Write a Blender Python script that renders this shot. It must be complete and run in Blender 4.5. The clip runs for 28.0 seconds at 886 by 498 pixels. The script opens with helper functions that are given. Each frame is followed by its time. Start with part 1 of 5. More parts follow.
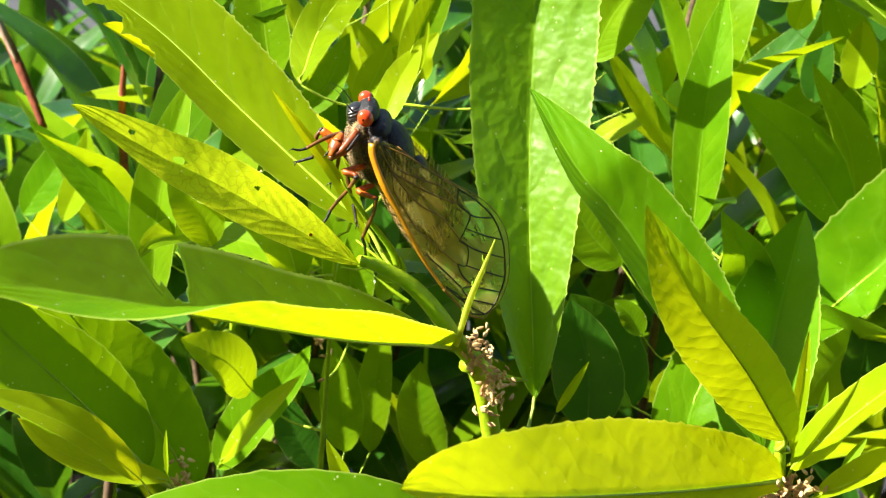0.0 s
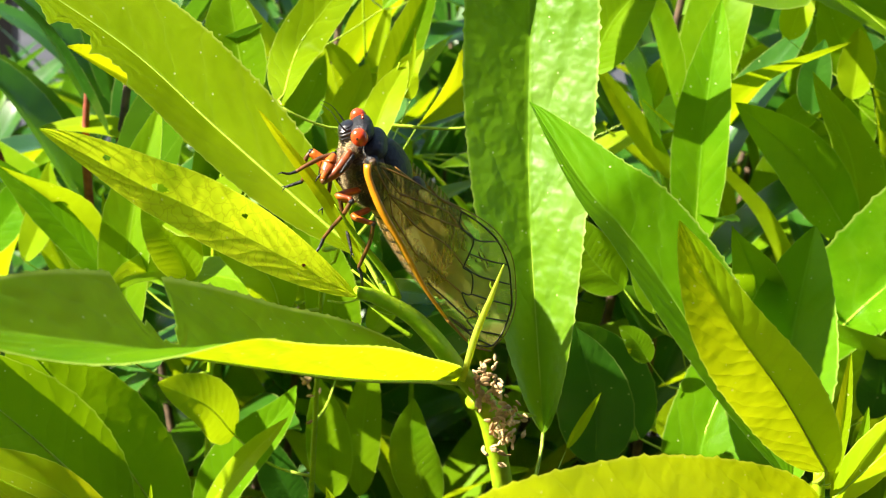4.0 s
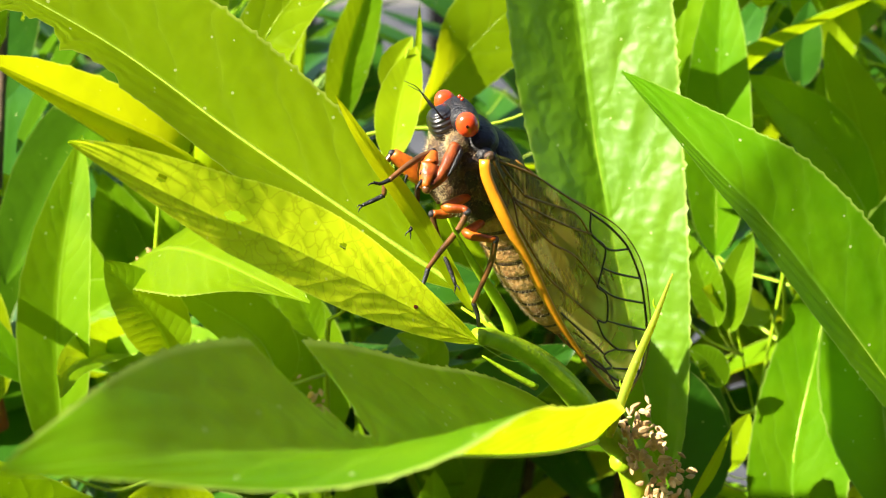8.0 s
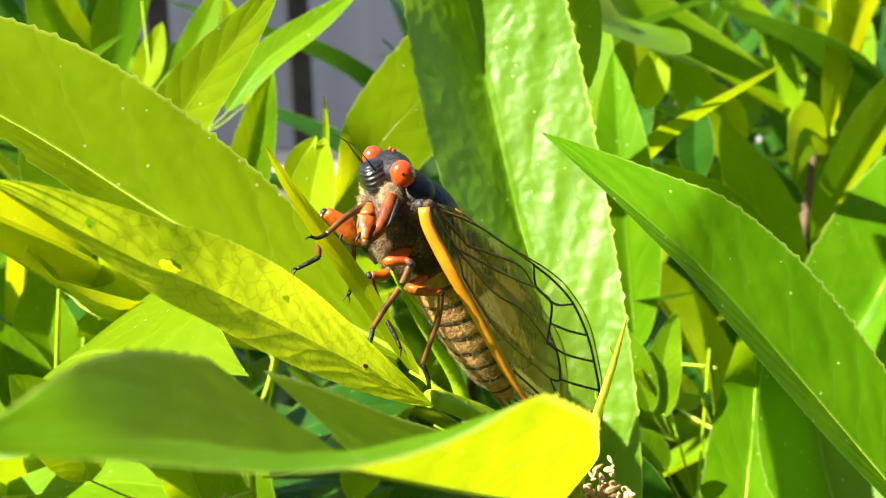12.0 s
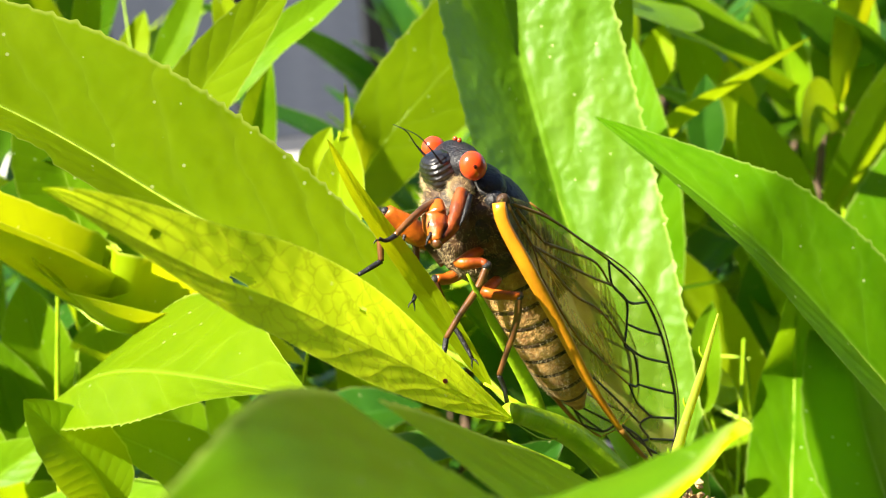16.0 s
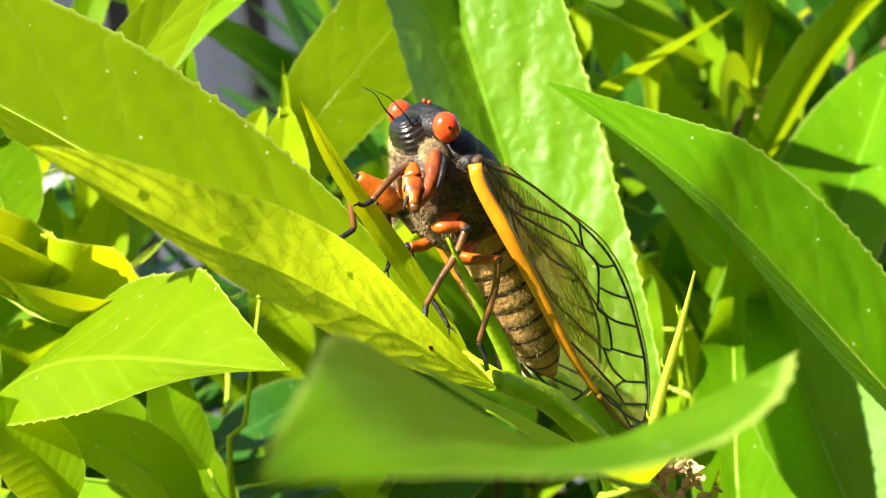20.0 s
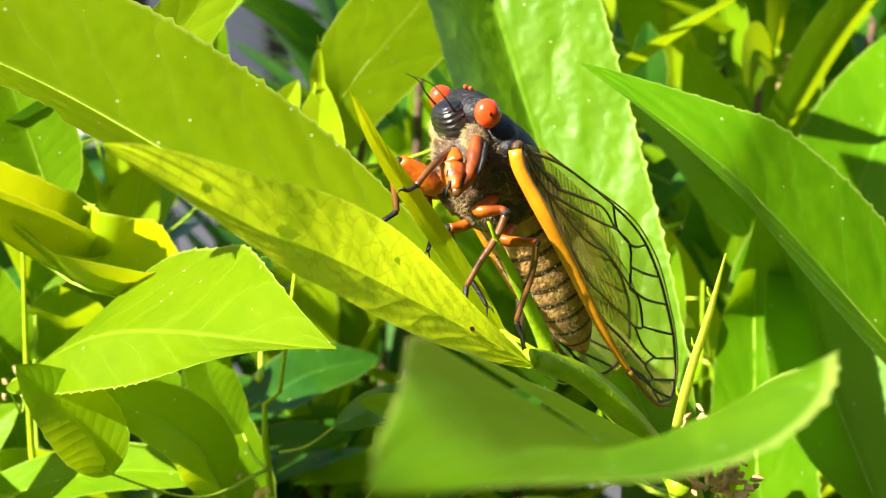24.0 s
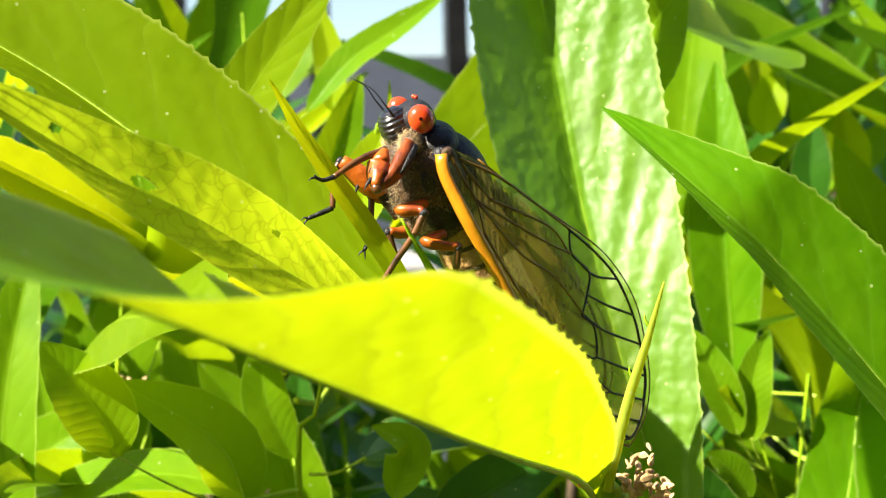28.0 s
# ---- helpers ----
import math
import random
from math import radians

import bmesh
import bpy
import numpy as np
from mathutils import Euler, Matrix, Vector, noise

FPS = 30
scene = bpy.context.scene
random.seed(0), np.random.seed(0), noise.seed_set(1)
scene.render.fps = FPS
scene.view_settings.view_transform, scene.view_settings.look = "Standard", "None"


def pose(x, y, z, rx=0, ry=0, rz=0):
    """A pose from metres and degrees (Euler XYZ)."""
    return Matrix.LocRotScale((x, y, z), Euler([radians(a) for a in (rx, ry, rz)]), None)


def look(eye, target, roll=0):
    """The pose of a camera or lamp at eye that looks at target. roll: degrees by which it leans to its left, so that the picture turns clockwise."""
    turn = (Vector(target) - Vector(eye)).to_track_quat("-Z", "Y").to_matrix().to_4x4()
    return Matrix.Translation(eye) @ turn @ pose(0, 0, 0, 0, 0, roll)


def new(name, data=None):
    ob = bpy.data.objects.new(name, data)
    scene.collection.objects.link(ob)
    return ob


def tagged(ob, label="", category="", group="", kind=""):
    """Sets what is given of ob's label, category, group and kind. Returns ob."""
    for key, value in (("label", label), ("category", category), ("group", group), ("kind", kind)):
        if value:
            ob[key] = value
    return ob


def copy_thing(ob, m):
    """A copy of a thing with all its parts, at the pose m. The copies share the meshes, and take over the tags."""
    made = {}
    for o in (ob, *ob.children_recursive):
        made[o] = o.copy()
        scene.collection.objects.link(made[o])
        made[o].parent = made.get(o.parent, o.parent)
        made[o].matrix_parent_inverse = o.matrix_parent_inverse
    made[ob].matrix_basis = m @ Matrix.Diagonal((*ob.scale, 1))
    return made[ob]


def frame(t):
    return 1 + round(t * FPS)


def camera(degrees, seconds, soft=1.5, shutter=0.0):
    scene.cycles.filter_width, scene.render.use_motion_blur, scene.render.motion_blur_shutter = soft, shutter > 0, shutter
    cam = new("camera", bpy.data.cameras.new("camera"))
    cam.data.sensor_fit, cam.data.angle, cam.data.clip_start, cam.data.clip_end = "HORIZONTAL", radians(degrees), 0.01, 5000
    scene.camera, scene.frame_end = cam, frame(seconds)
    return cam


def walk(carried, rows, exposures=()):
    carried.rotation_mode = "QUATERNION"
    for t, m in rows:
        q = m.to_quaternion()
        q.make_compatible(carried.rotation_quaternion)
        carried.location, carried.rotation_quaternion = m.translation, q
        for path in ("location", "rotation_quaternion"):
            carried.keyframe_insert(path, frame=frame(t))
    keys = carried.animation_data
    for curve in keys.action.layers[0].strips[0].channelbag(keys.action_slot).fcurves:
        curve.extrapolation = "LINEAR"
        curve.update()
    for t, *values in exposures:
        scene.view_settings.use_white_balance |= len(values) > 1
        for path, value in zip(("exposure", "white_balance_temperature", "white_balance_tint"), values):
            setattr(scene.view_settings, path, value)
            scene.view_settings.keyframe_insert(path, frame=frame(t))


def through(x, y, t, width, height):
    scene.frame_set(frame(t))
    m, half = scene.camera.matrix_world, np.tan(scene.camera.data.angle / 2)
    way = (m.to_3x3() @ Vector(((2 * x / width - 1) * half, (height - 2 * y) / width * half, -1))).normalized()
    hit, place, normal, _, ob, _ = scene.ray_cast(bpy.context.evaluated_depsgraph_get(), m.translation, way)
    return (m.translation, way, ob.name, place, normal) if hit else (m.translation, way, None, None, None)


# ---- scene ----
# The plan is kept in centimetres from the insect's near eye, which sits 0.9 m above the ground.
PATH = [
    (0, (0.01329, -0.19172, 0.95093), (0.01328, -0.09778, 0.91666), 5.73),
    (0.5, (0.01109, -0.18969, 0.94991), (0.00868, -0.09597, 0.91510), 5.28),
    (1, (0.01021, -0.19061, 0.95001), (0.01051, -0.09686, 0.91520), 6.08),
    (1.5, (0.01350, -0.19178, 0.95076), (0.01284, -0.09801, 0.91604), 5.57),
    (2, (0.01438, -0.19009, 0.94710), (0.01446, -0.09628, 0.91245), 5.67),
    (2.5, (0.01554, -0.19354, 0.94386), (0.01648, -0.09911, 0.91098), 5.21),
    (3, (0.01191, -0.19339, 0.94140), (0.01397, -0.09849, 0.90995), 5.26),
    (3.5, (0.01442, -0.18702, 0.94506), (0.01573, -0.09238, 0.91280), 5.32),
    (5.5, (-0.03340, -0.14831, 0.93771), (-0.01604, -0.05417, 0.90879), 0.65),
    (6, (-0.03265, -0.13767, 0.93517), (-0.01158, -0.04443, 0.90581), 1.03),
    (6.5, (-0.03514, -0.12661, 0.93202), (-0.01200, -0.03305, 0.90536), 0.27),
    (7, (-0.03425, -0.12402, 0.92713), (-0.01166, -0.03055, 0.89968), 0.51),
    (7.5, (-0.03095, -0.12666, 0.92461), (-0.00981, -0.03265, 0.89785), 0.64),
    (8, (-0.03208, -0.12805, 0.92431), (-0.01022, -0.03429, 0.89727), 1.01),
    (8.5, (-0.02972, -0.12802, 0.92451), (-0.00678, -0.03460, 0.89718), 1.37),
    (9, (-0.02875, -0.12527, 0.92357), (-0.00352, -0.03207, 0.89753), 0.52),
    (9.5, (-0.03548, -0.12165, 0.92120), (-0.00858, -0.02811, 0.89828), -1.28),
    (10, (-0.03649, -0.11715, 0.92052), (-0.00731, -0.02380, 0.89969), -2.97),
    (10.5, (-0.03632, -0.11060, 0.91390), (-0.00384, -0.01764, 0.89646), -2.61),
    (11, (-0.03796, -0.11000, 0.91142), (-0.00499, -0.01677, 0.89653), -2.59),
    (11.5, (-0.03779, -0.11313, 0.90927), (-0.00528, -0.01958, 0.89543), -2.55),
    (12, (-0.03780, -0.12162, 0.91027), (-0.00577, -0.02787, 0.89662), -2.51),
    (12.5, (-0.03661, -0.12618, 0.90911), (-0.00429, -0.03259, 0.89513), -1.70),
    (14.5, (-0.03797, -0.12814, 0.90469), (-0.00498, -0.03434, 0.89406), -2.16),
    (15, (-0.03831, -0.12323, 0.90788), (-0.00495, -0.02975, 0.89568), -2.01),
    (15.5, (-0.04050, -0.11618, 0.90563), (-0.00702, -0.02266, 0.89414), -3.40),
    (16, (-0.04482, -0.10601, 0.91035), (-0.00871, -0.01394, 0.89552), -3.98),
    (16.5, (-0.04421, -0.10323, 0.91429), (-0.00624, -0.01215, 0.89808), -5.02),
    (17, (-0.04465, -0.10238, 0.91473), (-0.00438, -0.01249, 0.89746), -5.68),
    (17.5, (-0.04590, -0.10128, 0.91196), (-0.00425, -0.01199, 0.89485), -5.68),
    (18, (-0.04528, -0.10026, 0.91028), (-0.00386, -0.01074, 0.89384), -6.45),
    (18.5, (-0.05059, -0.09630, 0.90598), (-0.00837, -0.00700, 0.89041), -6.11),
    (19, (-0.05014, -0.10053, 0.91149), (-0.00590, -0.01233, 0.89526), -5.12),
    (19.5, (-0.04979, -0.10072, 0.91146), (-0.00509, -0.01277, 0.89517), -4.75),
    (20, (-0.05111, -0.09990, 0.90737), (-0.00703, -0.01147, 0.89200), -5.33),
    (20.5, (-0.05229, -0.10123, 0.90786), (-0.00849, -0.01260, 0.89280), -4.96),
    (21, (-0.05132, -0.09947, 0.90794), (-0.00792, -0.01071, 0.89251), -4.45),
    (21.5, (-0.04981, -0.09884, 0.90962), (-0.00577, -0.01042, 0.89406), -4.14),
    (23.5, (-0.04815, -0.10271, 0.90725), (-0.00560, -0.01354, 0.89184), -5.12),
    (24, (-0.05468, -0.10158, 0.91074), (-0.01173, -0.01325, 0.89193), -4.93),
    (24.5, (-0.05162, -0.09649, 0.91114), (-0.00900, -0.00811, 0.89183), -4.91),
    (25, (-0.05011, -0.08813, 0.91077), (-0.00621, -0.00032, 0.89175), -5.02),
    (25.5, (-0.04368, -0.09310, 0.90512), (-0.00514, -0.00244, 0.88791), -3.78),
    (26, (-0.04048, -0.10084, 0.90396), (-0.00739, -0.00777, 0.88836), -4.37),
    (26.5, (-0.03583, -0.11047, 0.90173), (-0.00763, -0.01533, 0.88937), -4.48),
    (27, (-0.03316, -0.10938, 0.90134), (-0.00514, -0.01406, 0.89001), -2.10),
    (27.5, (-0.03169, -0.11178, 0.89763), (-0.00566, -0.01556, 0.88964), -2.21),
    (28, (-0.02282, -0.11799, 0.89662), (-0.00250, -0.02031, 0.88986), -1.44),
]
cam = camera(36.47, 28.0, soft=1.15)
walk(cam, [(t, look(eye, target, roll)) for t, eye, target, roll in PATH],
     exposures=[(0.0, 1.80), (2.0, 1.85), (6.0, 1.77), (15.0, 1.74), (24.0, 1.75), (27.0, 1.74), (28.0, 1.62)])
cam.data.dof.use_dof = True
cam.data.dof.aperture_fstop = 62.0

# ---- light ----
SUN = Vector((-0.82, -0.19, 0.66)).normalized()
sky = bpy.data.worlds.new("daylight")
scene.world = sky
sky.use_nodes = True
nt = sky.node_tree
st = nt.nodes.new("ShaderNodeTexSky")
st.sky_type = "NISHITA"
st.sun_disc = False
st.sun_elevation = math.asin(SUN.z)
st.sun_rotation = math.atan2(SUN.x, SUN.y)
bg = nt.nodes["Background"]
bg.inputs["Strength"].default_value = 0.07
nt.links.new(st.outputs["Color"], bg.inputs["Color"])
sun_lamp = bpy.data.lights.new("sun", "SUN")
sun_lamp.energy = 5.0
sun_lamp.angle = radians(0.5)
sun_lamp.color = (1.0, 0.92, 0.76)
sun_ob = new("sun", sun_lamp)
sun_ob.matrix_world = Matrix.Translation((0, 0, 5)) @ SUN.to_track_quat("Z", "Y").to_matrix().to_4x4()

# ---- materials ----
def material(name, rough=0.5, metal=0.0, spec=0.5):
    m = bpy.data.materials.new(name)
    m.use_nodes = True
    b = m.node_tree.nodes["Principled BSDF"]
    b.inputs["Roughness"].default_value = rough
    b.inputs["Metallic"].default_value = metal
    b.inputs["Specular IOR Level"].default_value = spec
    return m, m.node_tree, b


def ramp(t, fac, stops):
    r = t.nodes.new("ShaderNodeValToRGB")
    r.color_ramp.elements[0].position, r.color_ramp.elements[0].color = stops[0][0], (*stops[0][1], 1)
    r.color_ramp.elements[1].position, r.color_ramp.elements[1].color = stops[-1][0], (*stops[-1][1], 1)
    for p, c in stops[1:-1]:
        r.color_ramp.elements.new(p).color = (*c, 1)
    t.links.new(fac, r.inputs["Fac"])
    return r.outputs["Color"]


def noise_tex(t, scale, detail=4.0, vec=None, rough=0.55):
    n = t.nodes.new("ShaderNodeTexNoise")
    n.inputs["Scale"].default_value = scale
    n.inputs["Detail"].default_value = detail
    n.inputs["Roughness"].default_value = rough
    if vec is None:
        vec = t.nodes.new("ShaderNodeTexCoord").outputs["Object"]
    t.links.new(vec, n.inputs["Vector"])
    return n.outputs["Fac"]


def math_node(t, op, a, b=None, clamp=False):
    n = t.nodes.new("ShaderNodeMath")
    n.operation = op
    n.use_clamp = clamp
    for i, v in enumerate((a, b)):
        if v is None:
            continue
        if isinstance(v, (int, float)):
            n.inputs[i].default_value = v
        else:
            t.links.new(v, n.inputs[i])
    return n.outputs[0]


def mix_col(t, fac, a, b, mode="MIX"):
    n = t.nodes.new("ShaderNodeMix")
    n.data_type = "RGBA"
    n.blend_type = mode
    for key, v in ((0, fac), (6, a), (7, b)):
        if isinstance(v, (int, float)):
            n.inputs[key].default_value = v
        elif isinstance(v, tuple):
            n.inputs[key].default_value = (*v, 1)
        else:
            t.links.new(v, n.inputs[key])
    return n.outputs[2]


def bump(t, b, height, strength=0.4, dist=0.0004):
    n = t.nodes.new("ShaderNodeBump")
    n.inputs["Strength"].default_value = strength
    n.inputs["Distance"].default_value = dist
    t.links.new(height, n.inputs["Height"])
    t.links.new(n.outputs["Normal"], b.inputs["Normal"])
    return n.outputs["Normal"]


def mottled(name, dark, light, scale, rough=0.5, metal=0.0, spec=0.5, relief=0.4, dist=0.0003):
    m, t, b = material(name, rough, metal, spec)
    f = noise_tex(t, scale)
    t.links.new(ramp(t, f, [(0.3, dark), (0.7, light)]), b.inputs["Base Color"])
    if relief:
        bump(t, b, noise_tex(t, scale * 3), relief, dist)
    return m


def leaf_material(name, top, deep, through, rough=0.32, glow=0.5, veins=17.0, net_mark=0.35, wax=0.3, wax_rough=0.38, relief=0.3, dark_veins=0.0, spec=0.28, vein_mark=0.30, quilt=0.5, depth=0.0009, rim=0.480):
    """A leaf blade: UV x runs along the midrib, y across it from 0 to 1 with the midrib at 0.5."""
    m, t, b = material(name, rough, 0.0, spec)
    b.inputs["Coat Weight"].default_value = wax
    b.inputs["Coat Roughness"].default_value = wax_rough
    uv = t.nodes.new("ShaderNodeUVMap").outputs["UV"]
    sep = t.nodes.new("ShaderNodeSeparateXYZ")
    t.links.new(uv, sep.inputs[0])
    across = math_node(t, "ABSOLUTE", math_node(t, "SUBTRACT", sep.outputs[1], 0.5))
    warp = math_node(t, "MULTIPLY", noise_tex(t, 110.0, 3.0), 0.14)
    along = math_node(t, "ADD", math_node(t, "SUBTRACT", sep.outputs[0], math_node(t, "MULTIPLY", across, 0.32)), warp)
    wave = math_node(t, "ABSOLUTE", math_node(t, "SUBTRACT", math_node(t, "FRACT", math_node(t, "MULTIPLY", along, veins)), 0.5))
    vein = math_node(t, "SUBTRACT", 1.0, math_node(t, "MULTIPLY", wave, 9.0), True)
    rib = math_node(t, "SUBTRACT", 1.0, math_node(t, "MULTIPLY", across, 45.0), True)
    net = t.nodes.new("ShaderNodeTexVoronoi")
    net.feature = "DISTANCE_TO_EDGE"
    net.inputs["Scale"].default_value = 620.0
    bend = t.nodes.new("ShaderNodeTexNoise")
    bend.inputs["Scale"].default_value = 420.0
    t.links.new(t.nodes.new("ShaderNodeTexCoord").outputs["Object"], bend.inputs["Vector"])
    swerve = t.nodes.new("ShaderNodeVectorMath")
    swerve.operation = "MULTIPLY_ADD"
    swerve.inputs[1].default_value = (0.0028, 0.0028, 0.0028)
    t.links.new(bend.outputs["Color"], swerve.inputs[0])
    t.links.new(t.nodes.new("ShaderNodeTexCoord").outputs["Object"], swerve.inputs[2])
    t.links.new(swerve.outputs[0], net.inputs["Vector"])
    mesh = math_node(t, "SUBTRACT", 1.0, math_node(t, "MULTIPLY", net.outputs["Distance"], 16.0), True)
    lines = math_node(t, "MAXIMUM", math_node(t, "MULTIPLY", vein, vein_mark), math_node(t, "MULTIPLY", mesh, net_mark))
    patch = noise_tex(t, 120.0, 5.0)
    info = t.nodes.new("ShaderNodeObjectInfo").outputs["Random"]
    tone = math_node(t, "ADD", math_node(t, "MULTIPLY", patch, 0.75), math_node(t, "MULTIPLY", info, 0.25))
    col = ramp(t, tone, [(0.25, deep), (0.7, top)])
    light = tuple(min(1.0, c * 1.35 + 0.03) for c in top)
    col = mix_col(t, math_node(t, "MULTIPLY", lines, 0.6), col, tuple(c * 0.45 for c in deep) if dark_veins else light)
    col = mix_col(t, math_node(t, "MULTIPLY", rib, 0.6), col, light)
    edge = math_node(t, "MULTIPLY", math_node(t, "SUBTRACT", across, rim), 45.0, True)
    col = mix_col(t, math_node(t, "MULTIPLY", edge, 0.8), col, tuple(c * 0.6 + d * 0.4 for c, d in zip(light, (0.85, 0.85, 0.25))))
    speck = t.nodes.new("ShaderNodeTexVoronoi")
    speck.inputs["Scale"].default_value = 430.0
    t.links.new(t.nodes.new("ShaderNodeTexCoord").outputs["Object"], speck.inputs["Vector"])
    dot = math_node(t, "LESS_THAN", speck.outputs["Distance"], 0.075)
    col = mix_col(t, math_node(t, "MULTIPLY", dot, 0.6), col, (0.75, 0.78, 0.35))
    t.links.new(col, b.inputs["Base Color"])
    t.links.new(math_node(t, "ADD", math_node(t, "MULTIPLY", patch, 0.18), rough - 0.08), b.inputs["Roughness"])
    pillow = math_node(t, "MULTIPLY", math_node(t, "SUBTRACT", 1.0, math_node(t, "POWER", math_node(t, "SUBTRACT", 1.0, math_node(t, "MULTIPLY", wave, 2.0)), 2.0)), quilt)
    puff = math_node(t, "ADD", math_node(t, "MULTIPLY", noise_tex(t, 210.0, 2.0), 0.8), math_node(t, "MULTIPLY", pillow, math_node(t, "SUBTRACT", 1.0, math_node(t, "MULTIPLY", rib, 0.7))))
    nrm = bump(t, b, puff, relief, depth)
    tr = t.nodes.new("ShaderNodeBsdfTranslucent")
    t.links.new(mix_col(t, math_node(t, "MULTIPLY", lines, 0.95), mix_col(t, 0.55, col, through), tuple(c * 0.4 for c in through)), tr.inputs["Color"])
    t.links.new(nrm, tr.inputs["Normal"])
    mx = t.nodes.new("ShaderNodeMixShader")
    mx.inputs["Fac"].default_value = glow
    t.links.new(b.outputs[0], mx.inputs[1])
    t.links.new(tr.outputs[0], mx.inputs[2])
    t.links.new(mx.outputs[0], t.nodes["Material Output"].inputs["Surface"])
    return m


LEAF = leaf_material("leaf_green", (0.215, 0.385, 0.004), (0.10, 0.25, 0.003), (0.70, 0.84, 0.003), 0.40, 0.46, 13.0, 0.2, 0.03, 0.32, 0.25, 0.0, 0.10, 0.24, 0.10)
FULL = leaf_material("leaf_full_green", (0.15, 0.335, 0.003), (0.075, 0.235, 0.002), (0.54, 0.82, 0.003), 0.40, 0.42, 11.0, 0.2, 0.03, 0.32, 0.3, 0.0, 0.10, 0.24, 0.14)
MIDGREEN = leaf_material("leaf_mid_green", (0.225, 0.35, 0.003), (0.145, 0.275, 0.002), (0.80, 0.80, 0.003), 0.40, 0.5, 10.0, 0.2, 0.03, 0.32, 0.28, 0.0, 0.10, 0.28, 0.18)
GLOSSY = leaf_material("leaf_glossy", (0.16, 0.32, 0.003), (0.10, 0.265, 0.002), (0.48, 0.80, 0.003), 0.42, 0.40, 7.0, 0.08, 1.0, 0.26, 1.0, 0.0, 0.3, 0.12, 0.12, 0.0012)
# young growth, and older leaves whose sunlight is put into the yellower colour
YOUNG_SUNLIT = leaf_material("leaf_young_sunlit", (0.37, 0.51, 0.004), (0.24, 0.41, 0.003), (1.0, 0.93, 0.003), 0.42, 0.50, 12.0, 0.2, 0.03, 0.34, 0.3, 0.0, 0.10, 0.22, 0.05)
QUILTED = leaf_material("leaf_quilted", (0.46, 0.66, 0.004), (0.27, 0.52, 0.003), (1.0, 0.97, 0.003), 0.42, 0.55, 15.0, 0.15, 0.03, 0.32, 0.38, 0.0, 0.10, 0.2, 0.14)
VEINED = leaf_material("leaf_veined", (0.42, 0.6, 0.006), (0.31, 0.5, 0.004), (0.9, 0.96, 0.02), 0.42, 0.82, 10.0, 0.42, 0.03, 0.34, 0.35, 1.0, 0.10, 0.24, 0.14)
CURLED = leaf_material("leaf_curled", (0.22, 0.44, 0.004), (0.09, 0.31, 0.003), (0.84, 0.87, 0.003), 0.42, 0.52, 11.0, 0.12, 0.03, 0.34, 0.34, 0.0, 0.10, 0.36, 0.22, rim=0.462)
# the shrub's inner shade is put into this darker, waxy leaf colour
SHADED = leaf_material("leaf_shaded", (0.045, 0.16, 0.010), (0.018, 0.085, 0.006), (0.22, 0.50, 0.008), 0.32, 0.28, 13.0, 0.2, 0.8, 0.28, 0.3, 0.0, 0.16, 0.15, 0.08)
RIB = mottled("midrib_pale", (0.34, 0.52, 0.03), (0.46, 0.62, 0.06), 500.0, 0.4)
RED = mottled("gall_red", (0.22, 0.02, 0.006), (0.34, 0.03, 0.008), 900.0, 0.4)
STEM = mottled("stem_green", (0.25, 0.43, 0.008), (0.38, 0.55, 0.014), 500.0, 0.42, spec=0.25)
BARK = mottled("bark", (0.05, 0.035, 0.02), (0.16, 0.10, 0.06), 300.0, 0.85)
DRY = mottled("dry_bud", (0.38, 0.21, 0.08), (0.86, 0.62, 0.32), 260.0, 0.8)
WITHERED = mottled("withered_leaf", (0.34, 0.20, 0.15), (0.62, 0.46, 0.38), 300.0, 0.85)
RUST = mottled("red_stem", (0.16, 0.03, 0.015), (0.42, 0.10, 0.05), 400.0, 0.7)

# ---- helpers of the plan ----
U = 0.012
HIGH = 0.9


def P(x, y, z):
    return Vector((x * U, y * U, z * U + HIGH))


def empty(name, at, label="", category="", group="", kind=""):
    ob = new(name)
    ob.location = at
    ob.empty_display_size = 0.01
    return tagged(ob, label, category, group, kind)


def origin(ob):
    o = Vector((0, 0, 0))
    while ob is not None:
        o += ob.location
        ob = ob.parent
    return o


def part(name, bm, mat, parent=None, label="", smooth=True):
    """Links a bmesh in world space as one mesh object, under parent where one is given."""
    me = bpy.data.meshes.new(name)
    if parent is not None:
        bmesh.ops.translate(bm, verts=bm.verts, vec=-origin(parent))
    bm.normal_update()
    bm.to_mesh(me)
    bm.free()
    for p in me.polygons:
        p.use_smooth = smooth
    for mm in mat if isinstance(mat, (list, tuple)) else (mat,):
        me.materials.append(mm)
    ob = new(name, me)
    ob.parent = parent
    if label:
        ob["label"] = label
    return ob


